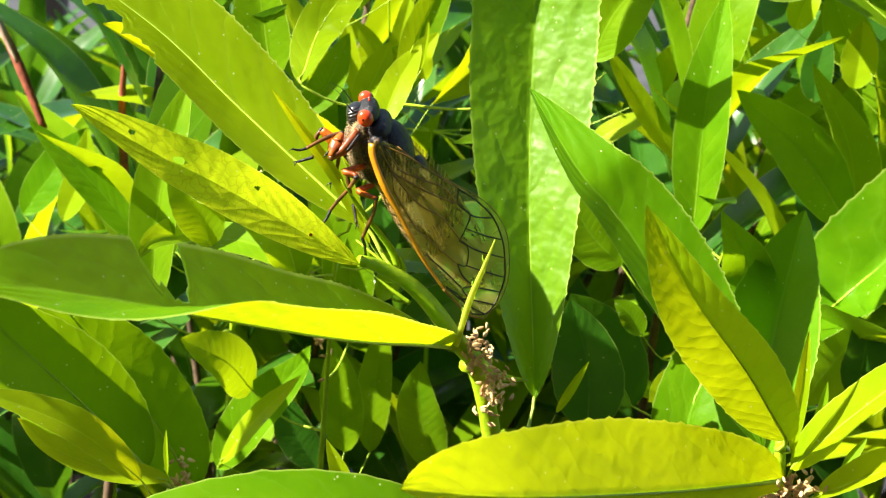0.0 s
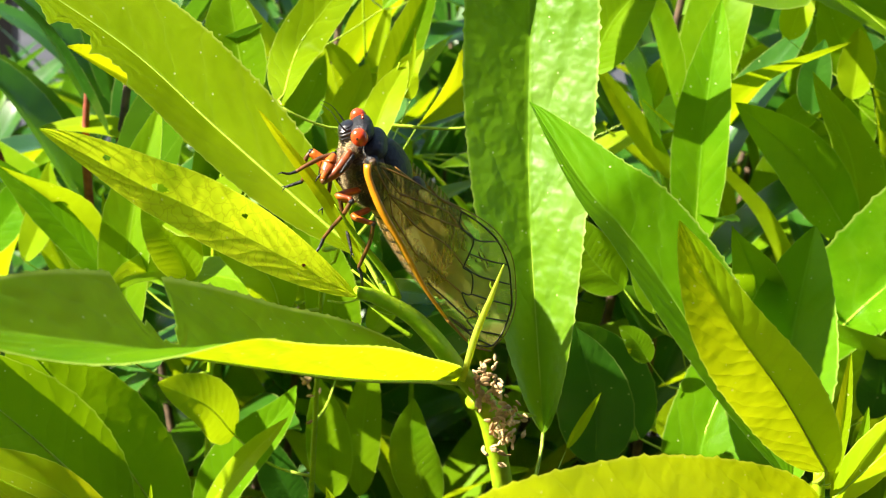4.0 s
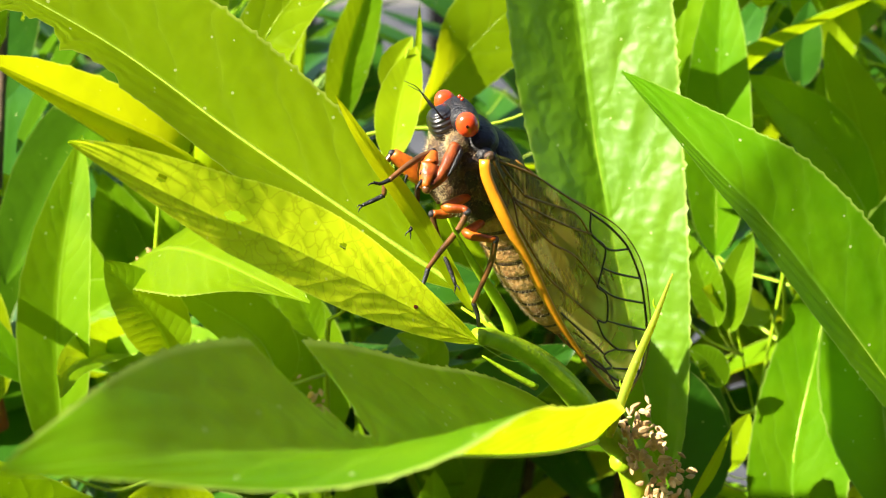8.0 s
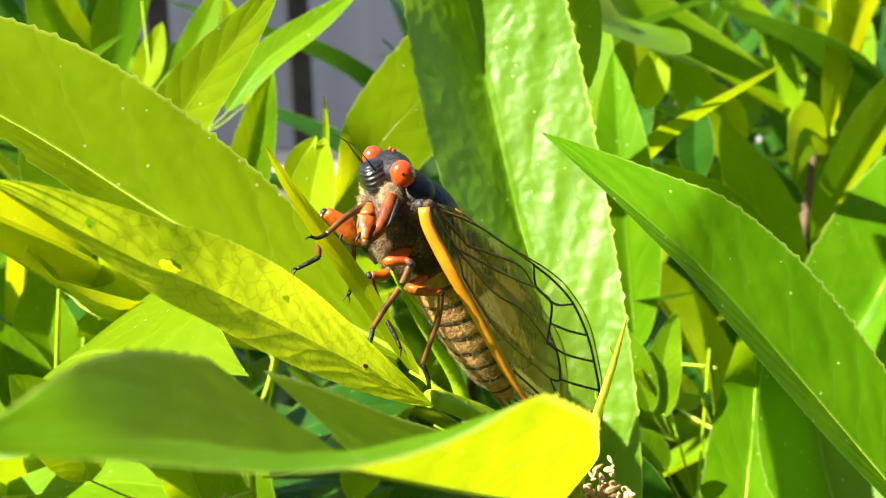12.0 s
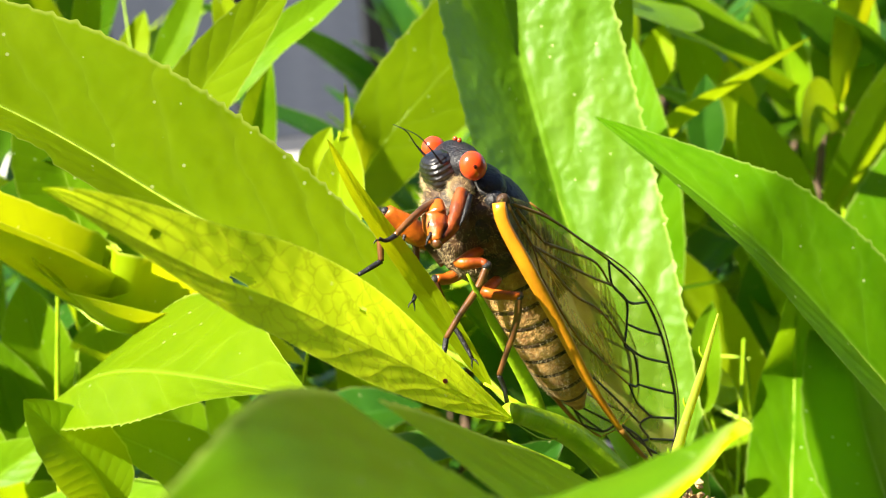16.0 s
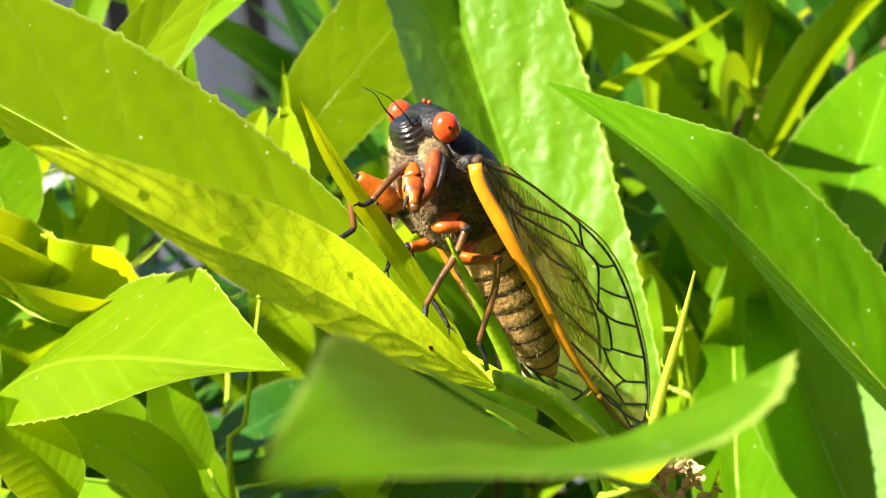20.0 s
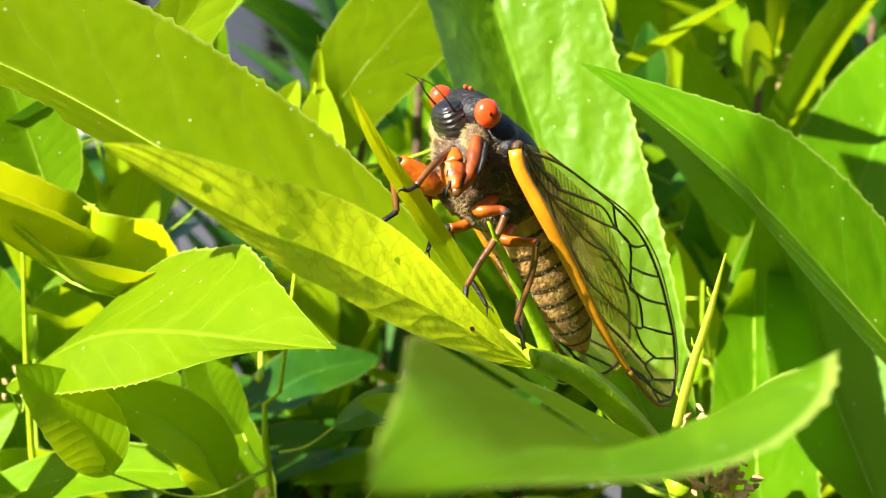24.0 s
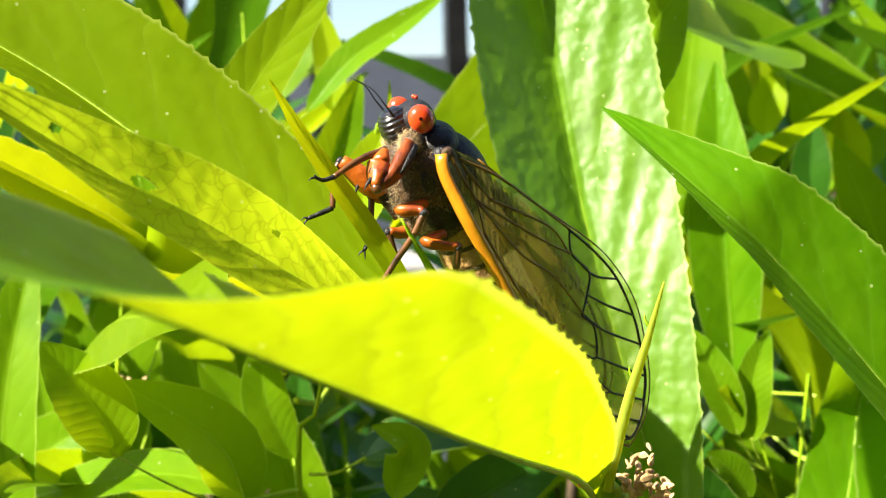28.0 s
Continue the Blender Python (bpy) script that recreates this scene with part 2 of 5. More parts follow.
def spline(pts, n):
    """n + 1 points and unit tangents along a smooth curve through pts."""
    p = [Vector(q) for q in pts]
    p = [p[0] * 2 - p[1]] + p + [p[-1] * 2 - p[-2]]
    fine = []
    for i in range(1, len(p) - 2):
        for k in range(24):
            u = k / 24
            a, b, c, d = p[i - 1], p[i], p[i + 1], p[i + 2]
            fine.append(0.5 * (2 * b + (c - a) * u + (2 * a - 5 * b + 4 * c - d) * u * u + (3 * b - a - 3 * c + d) * u ** 3))
    fine.append(p[-2])
    run = [0.0]
    for a, b in zip(fine, fine[1:]):
        run.append(run[-1] + (b - a).length)
    out, j = [], 0
    for i in range(n + 1):
        s = run[-1] * i / n
        while j < len(run) - 2 and run[j + 1] < s:
            j += 1
        w = (s - run[j]) / max(run[j + 1] - run[j], 1e-9)
        out.append(fine[j].lerp(fine[j + 1], w))
    tan = [(out[min(i + 1, n)] - out[max(i - 1, 0)]).normalized() for i in range(n + 1)]
    return out, tan


def tube(bm, pts, radii, sides=8, n=None, flat=1.0, caps=True):
    """A round bar through world points, its radii in metres spread along it."""
    n = n or max(4, 5 * (len(pts) - 1))
    line, tan = spline(pts, n)
    ref = Vector((0.31, 0.52, 0.79))
    rings = []
    for i, (q, t) in enumerate(zip(line, tan)):
        s = i / n * (len(radii) - 1)
        k = min(int(s), len(radii) - 2)
        r = radii[k] + (radii[k + 1] - radii[k]) * (s - k)
        a = t.cross(ref)
        a = a.normalized() if a.length > 1e-4 else t.orthogonal().normalized()
        b = t.cross(a)
        rings.append([bm.verts.new(q + r * (math.cos(6.28318 * j / sides) * a + flat * math.sin(6.28318 * j / sides) * b)) for j in range(sides)])
    for u, v in zip(rings, rings[1:]):
        for j in range(sides):
            bm.faces.new((u[j], u[(j + 1) % sides], v[(j + 1) % sides], v[j]))
    if caps:
        bm.faces.new(list(reversed(rings[0])))
        bm.faces.new(rings[-1])
    return bm


def bar(pts, radii, sides=8, n=None, flat=1.0):
    return tube(bmesh.new(), pts, radii, sides, n, flat)


def blob(bm, c, axes, rings=10, segs=14):
    """An ellipsoid: centre and three half-axis vectors."""
    ax = Matrix((axes[0], axes[1], axes[2])).transposed().to_4x4()
    bmesh.ops.create_uvsphere(bm, u_segments=segs, v_segments=rings, radius=1.0, matrix=Matrix.Translation(c) @ ax)
    return bm


def station(values, u):
    """A value that glides from station to station along a leaf, or one value for all of it."""
    if isinstance(values, (int, float)):
        return values
    x = u * (len(values) - 1)
    k = min(int(x), len(values) - 2)
    w = x - k
    return values[k] + (values[k + 1] - values[k]) * w * w * (3 - 2 * w)


def blade_mesh(line, tan, side_hint, width, fold=(25, 25), shape=(0.62, 0.85), rows=44, cols=6, teeth=0.034,
               wave=0.03, puff=(0.010, 0.012), holes=(), bites=(),
               lop=(1.0, 1.0), gain=(1.0, 1.0)):
    """A serrated leaf blade along a midrib. fold: degrees by which each half rises towards the normal, one value or several from base to tip;
    lop: each half's width; holes: (along, across, half-length, half-width) in the blade's own 0 to 1; bites: (half, from, to, depth) of pieces eaten away; gain: by how much each half is broader than its outline, one value or several from base to tip."""
    n = len(line) - 1
    bm = bmesh.new()
    uvl = bm.loops.layers.uv.new("UVMap")
    a, b = shape
    peak = (a / (a + b)) ** a * (b / (a + b)) ** b
    grid, uvs = [], {}
    for i in range(n + 1):
        u = i / n
        t = tan[i]
        nrm = (side_hint - t * side_hint.dot(t)).normalized()
        s = t.cross(nrm)
        w = width * max(u, 1e-4) ** a * max(1 - u, 1e-4) ** b / peak
        w = max(w, width * 0.02)
        row = []
        for c in range(-cols, cols + 1):
            v = c / cols
            half = 0 if c < 0 else 1
            av = abs(v)
            g = w * av * lop[half] * station(gain[half], u)
            if av == 1.0:
                tooth = math.sin(i * 12.9898 + half * 4.1) * 43758.5453 % 1.0
                g *= 1 + teeth * ((0.3 + 0.8 * tooth) if i % 4 == half else 0.15 * (i % 4 - 2) / 2)
            for side, start, end, deep in bites:
                if half == side and start < u < end:
                    k = math.sin(math.pi * (u - start) / (end - start)) ** 0.5
                    k *= 1 + 0.10 * math.sin(i * 1.9) + 0.12 * math.sin(i * 0.73 + 1)
                    g *= 1 - deep * min(1.0, k)
            f = radians(station(fold[half], u))
            lift = g * math.sin(f)
            lift += wave * width * av * av * math.sin(12.56 * u + 1.3 * half)
            lift += puff[half] * width * math.sin(math.pi * av) * math.sin(6.28 * 10 * (u - 0.3 * av + 0.02 * math.sin(19 * u)) + half)
            q = line[i] + s * (math.copysign(1, v) * g * math.cos(f) if c else 0) + nrm * lift
            vert = bm.verts.new(q)
            uvs[vert] = (u, 0.5 + 0.5 * v)
            row.append(vert)
        grid.append(row)
    for r, q in zip(grid, grid[1:]):
        for k in range(len(r) - 1):
            (u0, v0), (u1, v1) = uvs[r[k]], uvs[q[k + 1]]
            if any(((u0 + u1) / 2 - hu) ** 2 / du ** 2 + ((v0 + v1) / 2 - hv) ** 2 / dv ** 2 < 1 for hu, hv, du, dv in holes):
                continue
            fc = bm.faces.new((r[k], r[k + 1], q[k + 1], q[k]))
            for lp in fc.loops:
                lp[uvl].uv = uvs[lp.vert]
    return bm


def nearest(stems, q):
    """The place on the given stems that a leaf base at q grows from: near, and rather below than above."""
    best = None
    for p in stems:
        d = (p - q).length + 1.5 * max(0.0, p.z - q.z)
        if best is None or d < best[0]:
            best = (d, p)
    return best[1]


STEMS = {}


def branch(name, label, lines, thick, mat=None):
    """A branch of the shrub, rising from the bed: lines of plan points with their radii."""
    root = empty(name, Vector((P(*lines[0][0]).x, P(*lines[0][0]).y, 0.03)), label, "shrub branch", "branches of the shrub")
    STEMS[root.name] = []
    for pts, rad in zip(lines, thick):
        w = [P(*q) for q in pts]
        part("stem", bar(w, [r * U for r in rad[:-1]] + [0.012 * U], 10, 12 * (len(w) - 1)), mat or STEM, root)
        STEMS[root.name] += spline(w, 80)[0]
    return root


def leaf(pts, width, normal, fold=(22, 22), mat=None, label="", root=None, rows=44, rib_size=1.0, rib_lift=-0.012, **more):
    """A leaf of a branch, in plan units: a blade, its midrib and the stalk to the stem."""
    line, tan = spline([P(*q) for q in pts], rows)
    if root is None:
        root = min(BRANCHES, key=lambda r: (nearest(STEMS[r.name], line[0]) - line[0]).length)
    nh = Vector(normal).normalized()
    width = min(width, 0.27 * sum((b - a).length for a, b in zip(line, line[1:])) / U)
    bm = blade_mesh(line, tan, nh, width * U, fold, rows=rows, **more)
    blade = part("leaf", bm, mat or LEAF, root, label)
    thick = 0.020 * U * min(1.0, width + 0.2) * rib_size
    low = [q + rib_lift * U * nh for q in line[:: max(1, rows // 11)]][:-1]
    foot = nearest(STEMS[root.name], line[0] - tan[0] * 0.3 * U)
    away = line[0] - foot
    if away.length > 0.05 * U:
        low = [foot, foot + away * 0.5 - Vector((0, 0, 0.12)) * away.length] + low
    rib = bar(low, [thick * 2.2, thick * 1.25, thick * 0.8, thick * 0.2], 6, 30)
    part("midrib", rib, RIB, blade, "pale green midrib and stalk")
    return blade

# ---- ground, fence, wall ----
def box(bm, lo, hi):
    bmesh.ops.create_cube(bm, size=1.0, matrix=Matrix.Translation((Vector(lo) + Vector(hi)) / 2) @ Matrix.Diagonal((*(Vector(hi) - Vector(lo)), 1)))
    return bm


ASPHALT = mottled("asphalt", (0.045, 0.047, 0.055), (0.085, 0.088, 0.10), 9.0, 0.9, 0.0, 0.3, 0.5, 0.004)
CONCRETE = mottled("concrete", (0.36, 0.34, 0.31), (0.50, 0.48, 0.44), 6.0, 0.9, 0.0, 0.3, 0.4, 0.004)
IRON = mottled("black_iron", (0.008, 0.008, 0.009), (0.02, 0.02, 0.022), 60.0, 0.45, 0.0, 0.5, 0.2, 0.0005)
SLATE = mottled("grey_siding", (0.085, 0.095, 0.12), (0.125, 0.135, 0.165), 2.0, 0.7, 0.0, 0.4, 0.2, 0.003)
BRICK = mottled("brown_wall", (0.10, 0.065, 0.05), (0.19, 0.12, 0.09), 7.0, 0.9, 0.0, 0.2, 0.5, 0.004)
SOIL = mottled("mulch", (0.015, 0.010, 0.006), (0.07, 0.045, 0.028), 35.0, 0.95, 0.0, 0.2, 0.9, 0.01)

gm = bmesh.new()
bmesh.ops.create_grid(gm, x_segments=40, y_segments=40, size=600.0)
tagged(part("ground", gm, ASPHALT, None, smooth=False), "dark grey asphalt ground", "ground", kind="structure")
bed = box(bmesh.new(), (-4, -3, -0.1), (4, 1.3, 0.03))
bmesh.ops.bevel(bed, geom=bed.edges, offset=0.02, segments=2)
tagged(part("planting_bed", bed, SOIL, None, smooth=False), "dark mulch planting bed under the shrub", "ground", kind="structure")
tagged(part("pavement", box(bmesh.new(), (-60, 9.4, -0.1), (60, 10.9, 0.12)), CONCRETE, None, smooth=False), "pale concrete pavement with kerb", "pavement", kind="structure")
wall = empty("wall_north", (0, 15, 0), "slate grey lapped siding wall", "wall", kind="structure")
part("wall_body", box(bmesh.new(), (-40, 15, 0), (40, 15.3, 2.05)), SLATE, wall, smooth=False)
lap = None
for k in range(12):
    if lap is None:
        lap = part("board", box(bmesh.new(), (-40, 14.988, 0.02), (40, 15.01, 0.186)), SLATE, wall, smooth=False)
    else:
        o2 = new("board", lap.data)
        o2.parent = wall
        o2.location = (0, 0, 0.17 * k)
        o2.rotation_euler = (0, 0, 0)

# added wall, never in view: keeps sky sheen off leaves that face the camera
sky_block = empty("wall_south", (0, -1.75, 0), "plain dull brown wall added unseen behind the camera to block sky", "wall", kind="structure")
part("wall_body", box(bmesh.new(), (-7.0, -1.9, 0), (9.0, -1.65, 3.4)), BRICK, sky_block, smooth=False)
part("wall_cap", box(bmesh.new(), (-7.1, -1.95, 3.4), (9.1, -1.60, 3.48)), CONCRETE, sky_block, smooth=False)

fence = empty("iron_fence", (0, 1.09, 0), "black iron railing fence behind the shrub", "fence")
for k in range(-16, 20):
    x = 0.245 + 0.125 * k
    bm = box(bmesh.new(), (x - 0.0095, 1.08, 0.03), (x + 0.0095, 1.099, 1.5))
    bmesh.ops.bevel(bm, geom=bm.edges, offset=0.002, segments=2)
    part("picket", bm, IRON, fence, smooth=False)
for z in (0.18, 1.42):
    part("rail", box(bmesh.new(), (-2.0, 1.07, z), (2.8, 1.11, z + 0.03)), IRON, fence, smooth=False)


# ---- branches of the shrub ----
insect_branch = branch("shrub_branch", "green shrub branch bearing the insect and bright leaves",
    [[(4.0, 6.0, -73), (3.5, 3.0, -20), (2.6, 0.8, -7), (1.85, 0.3, -3.7), (1.35, 0.2, -2.85), (0.8, 0.1, -2.2), (0.3, 0.0, -1.85), (0.0, 0.05, -1.6)],
     [(1.55, 0.1, -3.2), (2.1, 0.9, -3.7), (2.5, 1.5, -4.0)]],
    [[0.3, 0.25, 0.18, 0.15, 0.14, 0.13, 0.12, 0.06], [0.1, 0.07, 0.05]])
part("stem", bar([P(2.6, 0.8, -7.0), P(1.85, 0.3, -3.7), P(1.35, 0.2, -2.85), P(0.8, 0.1, -2.2), P(0.3, -0.05, -1.88), P(0.08, -0.2, -1.78)], [0.16 * U, 0.15 * U, 0.135 * U, 0.13 * U, 0.115 * U, 0.075 * U], 14, 60), STEM, insect_branch)
flower_branch = branch("shrub_branch", "green shrub branch with a whorl of leaves and dry flowers",
    [[(8.0, 0.0, -73), (6.6, -1.1, -14), (5.7, -1.25, -5.0), (5.4, -1.25, -3.3)]], [[0.3, 0.2, 0.15, 0.09]])
part("stem", bar([P(5.75, -1.24, -5.2), P(5.55, -1.25, -4.0), P(5.42, -1.27, -3.1)], [0.12 * U, 0.10 * U, 0.06 * U], 12, 16), STEM, flower_branch)
thin_branch = branch("shrub_branch", "thin upright green branch behind the tall leaf",
    [[(12.0, 11.0, -73), (10.8, 9.6, -10), (10.5, 9.2, -0.7), (10.3, 9.2, 6.0)]], [[0.3, 0.16, 0.12, 0.08]])
side_branch = branch("shrub_branch", "thin green side branch in the shade",
    [[(7.0, 6.5, -73), (6.2, 5.6, -9), (5.3, 4.9, -5.0), (4.7, 4.6, -3.2)]], [[0.3, 0.14, 0.1, 0.06]])
bud_branch = branch("shrub_branch", "upright green branch ending in a dry bud",
    [[(-2.8, 7.0, -73), (-2.6, 6.5, -9), (-2.45, 6.4, -3.0), (-2.2, 6.4, 0.5)]], [[0.3, 0.16, 0.12, 0.06]])
mid_branch = branch("shrub_branch", "green branch low behind the insect",
    [[(-0.5, 4.4, -73), (-0.6, 4.2, -9), (-0.5, 4.1, -3.6), (0.1, 4.0, -0.8), (0.35, 4.2, 0.1)]], [[0.3, 0.15, 0.12, 0.08, 0.04]])
left_branch = branch("shrub_branch", "green branch in the shaded side of the shrub",
    [[(-5.6, 9.5, -73), (-5.4, 9.2, -9), (-5.0, 9.0, -2.5)]], [[0.3, 0.14, 0.06]])
low_branch = branch("shrub_branch", "green branch low in front with broad leaves",
    [[(-3.4, 1.5, -73), (-2.9, 1.2, -14), (-2.5, 1.6, -6.4)], [(-2.9, 1.2, -14), (-1.0, -0.8, -8.0), (1.5, -1.6, -5.6)]], [[0.3, 0.16, 0.09], [0.13, 0.1, 0.06]])
pale_branch = branch("shrub_branch", "pale young shoot seen beyond the insect",
    [[(2.4, 12.0, -73), (1.0, 11.2, -9), (-0.3, 11.0, -2.2), (-0.6, 11.0, 2.0)]], [[0.3, 0.12, 0.09, 0.05]])
far_branch = branch("shrub_branch", "green branch at the far side of the shrub",
    [[(14.0, 15.0, -73), (12.5, 14.0, -8), (11.8, 13.8, 0.5)]], [[0.3, 0.14, 0.06]])
BRANCHES = [insect_branch, flower_branch, thin_branch, side_branch, bud_branch, mid_branch, left_branch, low_branch, pale_branch, far_branch]

# ---- leaves near the insect ----
holed_leaf = leaf([(0.08, -0.23, -1.82), (-1.60, -1.04, -0.68), (-2.20, -1.29, -0.34), (-3.11, -1.71, 0.28)], 0.455, (0.5, -0.35, 0.8), ((-15, -20, 6), (20, 54, 42)), VEINED, "bright yellow-green leaf with small holes", insect_branch, rows=170, cols=20, shape=(0.72, 0.75), lop=(0.72, 0.82), rib_size=0.2, teeth=0.012, wave=0.008, puff=(0.003, 0.016),
     holes=[(0.66, 0.58, 0.022, 0.06), (0.82, 0.66, 0.011, 0.05), (0.42, 0.76, 0.009, 0.035)])
leaf([(0.11, 0.50, -1.59), (-1.74, 1.09, -0.30), (-2.97, 1.41, 0.60), (-4.92, 1.67, 1.68)], 0.958, (-0.02, -0.9, 0.35), ((20, 53, 33), (6, 21, 3)), MIDGREEN, "large bright green leaf with a torn edge", insect_branch, rows=150, cols=10, shape=(0.87, 0.88), lop=(0.59, 0.87), wave=0.008, rib_size=0.8, rib_lift=0.004, bites=[(0, 0.56, 0.66, 0.30), (0, 0.66, 0.76, 0.55), (0, 0.77, 0.97, 0.48)])
leaf([(2.63, 1.49, -4.24), (2.29, 2.55, -1.78), (2.16, 3.19, -0.33), (2.05, 3.82, 1.39), (1.72, 4.12, 2.96), (1.42, 4.71, 4.42)], 0.963, (0.0, -1.0, 0.2), ((36, 23, 39), (41, 31, 41)), GLOSSY, "tall upright glossy leaf", insect_branch, rows=160, cols=12, shape=(0.64, 0.43), puff=(0.003, 0.010), wave=0.008, lop=(1.05, 1.08), rib_size=0.7)
leaf([(5.75, 0.55, -4.26), (3.63, 1.05, -1.57), (2.80, 1.14, -0.73), (2.05, 1.94, 0.14)], 0.682, (0.1, -0.95, 0.25), ((15, 24, 45), (28, 14, -5)), FULL, "long folded green leaf with a pointed tip", flower_branch, rows=140, cols=10, shape=(0.83, 0.88), wave=0.008, lop=(0.46, 1.17))
leaf([(5.43, -1.48, -3.03), (4.66, -2.01, -1.95), (3.83, -2.48, -0.94), (3.13, -2.85, 0.15)], 0.5, (-0.35, -0.85, 0.3), (12, 30), QUILTED, "narrow yellow-green upright leaf", flower_branch, rows=70, cols=7)
leaf([(6.2, 2.6, -5.6), (6.5, 3.9, -3.9), (6.81, 4.67, -2.02)], 0.9, (-0.1, -0.95, 0.2), (8, 50), FULL, "dark green leaf with a bright edge", flower_branch, rows=60)
leaf([(5.55, -1.35, -3.66), (3.81, -2.87, -3.12), (2.13, -4.27, -2.55), (0.94, -5.53, -1.86)], 0.8, (0.1, -0.6, 0.8), (10, 30), QUILTED, "broad arching yellow-green leaf", flower_branch, rows=80, cols=8, lop=(0.35, 1.0), shape=(0.5, 0.6))
curled_leaf = leaf([(1.68, 1.05, -3.38), (0.96, -0.70, -2.61), (-0.05, -2.08, -2.02), (-2.36, -4.66, -0.67), (-3.29, -5.30, -0.40)], 0.933, (0.2, -0.1, 0.97), ((74, 57, 40, -15), (22, 17, 18, 22)), CURLED, "curled yellow-green leaf with a bitten edge", insect_branch, rows=190, cols=18, shape=(1.5, 0.89), gain=((1.21, 0.91, 1.04, 1.14, 0.32), (1.01, 1.65, 1.18, 1.09, 1.05)), puff=(0.006, 0.002), wave=0.004, bites=[(1, 0.655, 0.73, 0.85)])
leaf([(-2.92, 4.61, -2.44), (-2.31, 2.55, -1.66), (-1.32, 0.02, -1.48)], 0.751, (-0.2, -0.6, 0.75), ((-15, -1, 49), (7, -27, 36)), MIDGREEN, "pale green leaf with a pointed tip", bud_branch, rows=110, cols=8, shape=(0.75, 1.0), wave=0.01, lop=(1.42, 0.66), rib_size=0.3)

# young shoots and twigs by the insect
leaf([(0.16, 0.3, -1.72), (-0.34, 0.28, -0.86), (-0.83, 0.05, -0.16), (-1.13, -0.22, 0.31)], 0.085, (-0.2, -0.9, 0.3), (10, 14), YOUNG_SUNLIT, "slim folded young leaf", insect_branch, rows=60, shape=(0.5, 0.75), rib_size=0.5)
part("shoot", bar([P(1.4, 0.0, -2.9), P(1.5, -0.2, -2.2), P(1.62, -0.33, -1.7), P(1.73, -0.42, -1.24)], [0.035 * U, 0.045 * U, 0.035 * U, 0.008 * U], 8, 24, 0.5), YOUNG_SUNLIT, insect_branch, "slim green twig")
for k in range(5):
    q = Vector((1.47, -0.12, -2.4)).lerp(Vector((1.69, -0.4, -1.38)), k / 5)
    part("stipule", bar([P(*q), P(q.x + (0.05 if k % 2 else -0.04), q.y, q.z + 0.05), P(q.x + (0.055 if k % 2 else -0.045), q.y, q.z + 0.1)], [0.018 * U, 0.012 * U, 0.003 * U], 6, 6), STEM, insect_branch, "tiny pale stipule")
part("shoot", bar([P(0.55, 0.3, -2.0), P(0.42, 0.2, -1.7), P(0.05, -0.1, -1.15), P(-0.22, -0.3, -0.71)], [0.07 * U, 0.06 * U, 0.04 * U, 0.01 * U], 8, 20, 0.6), STEM, insect_branch, "slim green shoot under the belly")
part("shoot", bar([P(0.75, 0.2, -2.45), P(0.5, 0.22, -2.3), P(0.25, 0.25, -2.13)], [0.05 * U, 0.04 * U, 0.01 * U], 6, 12, 0.6), STEM, insect_branch, "tiny green stipule")


def red_dot(q, blade, r=0.035):
    """A gall spot sitting on the blade next to the plan point q."""
    at = min((v.co + origin(blade) for v in blade.data.vertices), key=lambda p: (p - P(*q)).length)
    return part("red_mite", blob(bmesh.new(), at, (Vector((r * U, 0, 0)), Vector((0, r * U, 0)), Vector((0, 0, r * 0.7 * U))), 6, 8), RED, insect_branch, "tiny dark red gall spot")


def dry_flower(root, centre, spread, count, seed, size=0.075):
    """Dry flower husks heaped on a stem, each one a small flattened grain."""
    rnd = random.Random(seed)
    bm = bmesh.new()
    for _ in range(count):
        c = P(*(centre[i] + rnd.gauss(0, 1) * spread[i] for i in range(3)))
        rot = Euler([rnd.uniform(0, 6.28) for _ in range(3)]).to_matrix()
        s = size * U * rnd.uniform(0.65, 1.25)
        rings = []
        for z, wide in ((-0.75, 0.22), (-0.2, 0.46), (0.45, 0.42)):
            rings.append([bm.verts.new(c + rot @ Vector((s * wide * math.cos(1.047 * k) * rnd.uniform(0.85, 1.15), 0.6 * s * wide * math.sin(1.047 * k), s * z))) for k in range(6)])
        tips = [bm.verts.new(c + rot @ Vector((0, 0, -1.0 * s))), bm.verts.new(c + rot @ Vector((0.2 * s, 0, 0.85 * s)))]
        for k in range(6):
            n = (k + 1) % 6
            bm.faces.new((rings[0][n], rings[0][k], tips[0]))
            bm.faces.new((rings[2][k], rings[2][n], tips[1]))
            for low, high in zip(rings, rings[1:]):
                bm.faces.new((low[k], low[n], high[n], high[k]))
    return part("dry_flower", bm, DRY, root, "crumpled tan dry flower head", smooth=False)


dry_flower(insect_branch, (1.68, -0.02, -2.95), (0.09, 0.09, 0.17), 75, 1, 0.062)
dry_flower(insect_branch, (1.95, -0.02, -3.4), (0.10, 0.1, 0.2), 75, 2, 0.068)
dry_flower(flower_branch, (5.6, -1.4, -3.72), (0.24, 0.15, 0.12), 110, 3)
dry_flower(flower_branch, (5.15, -1.35, -3.95), (0.16, 0.15, 0.1), 60, 4)
dry_flower(bud_branch, (-2.45, 6.3, -2.9), (0.12, 0.12, 0.08), 40, 5)
dry_flower(mid_branch, (-0.75, 4.0, -4.4), (0.08, 0.1, 0.4), 46, 6)
dry_flower(low_branch, (-2.45, 1.6, -6.3), (0.1, 0.1, 0.25), 30, 7)
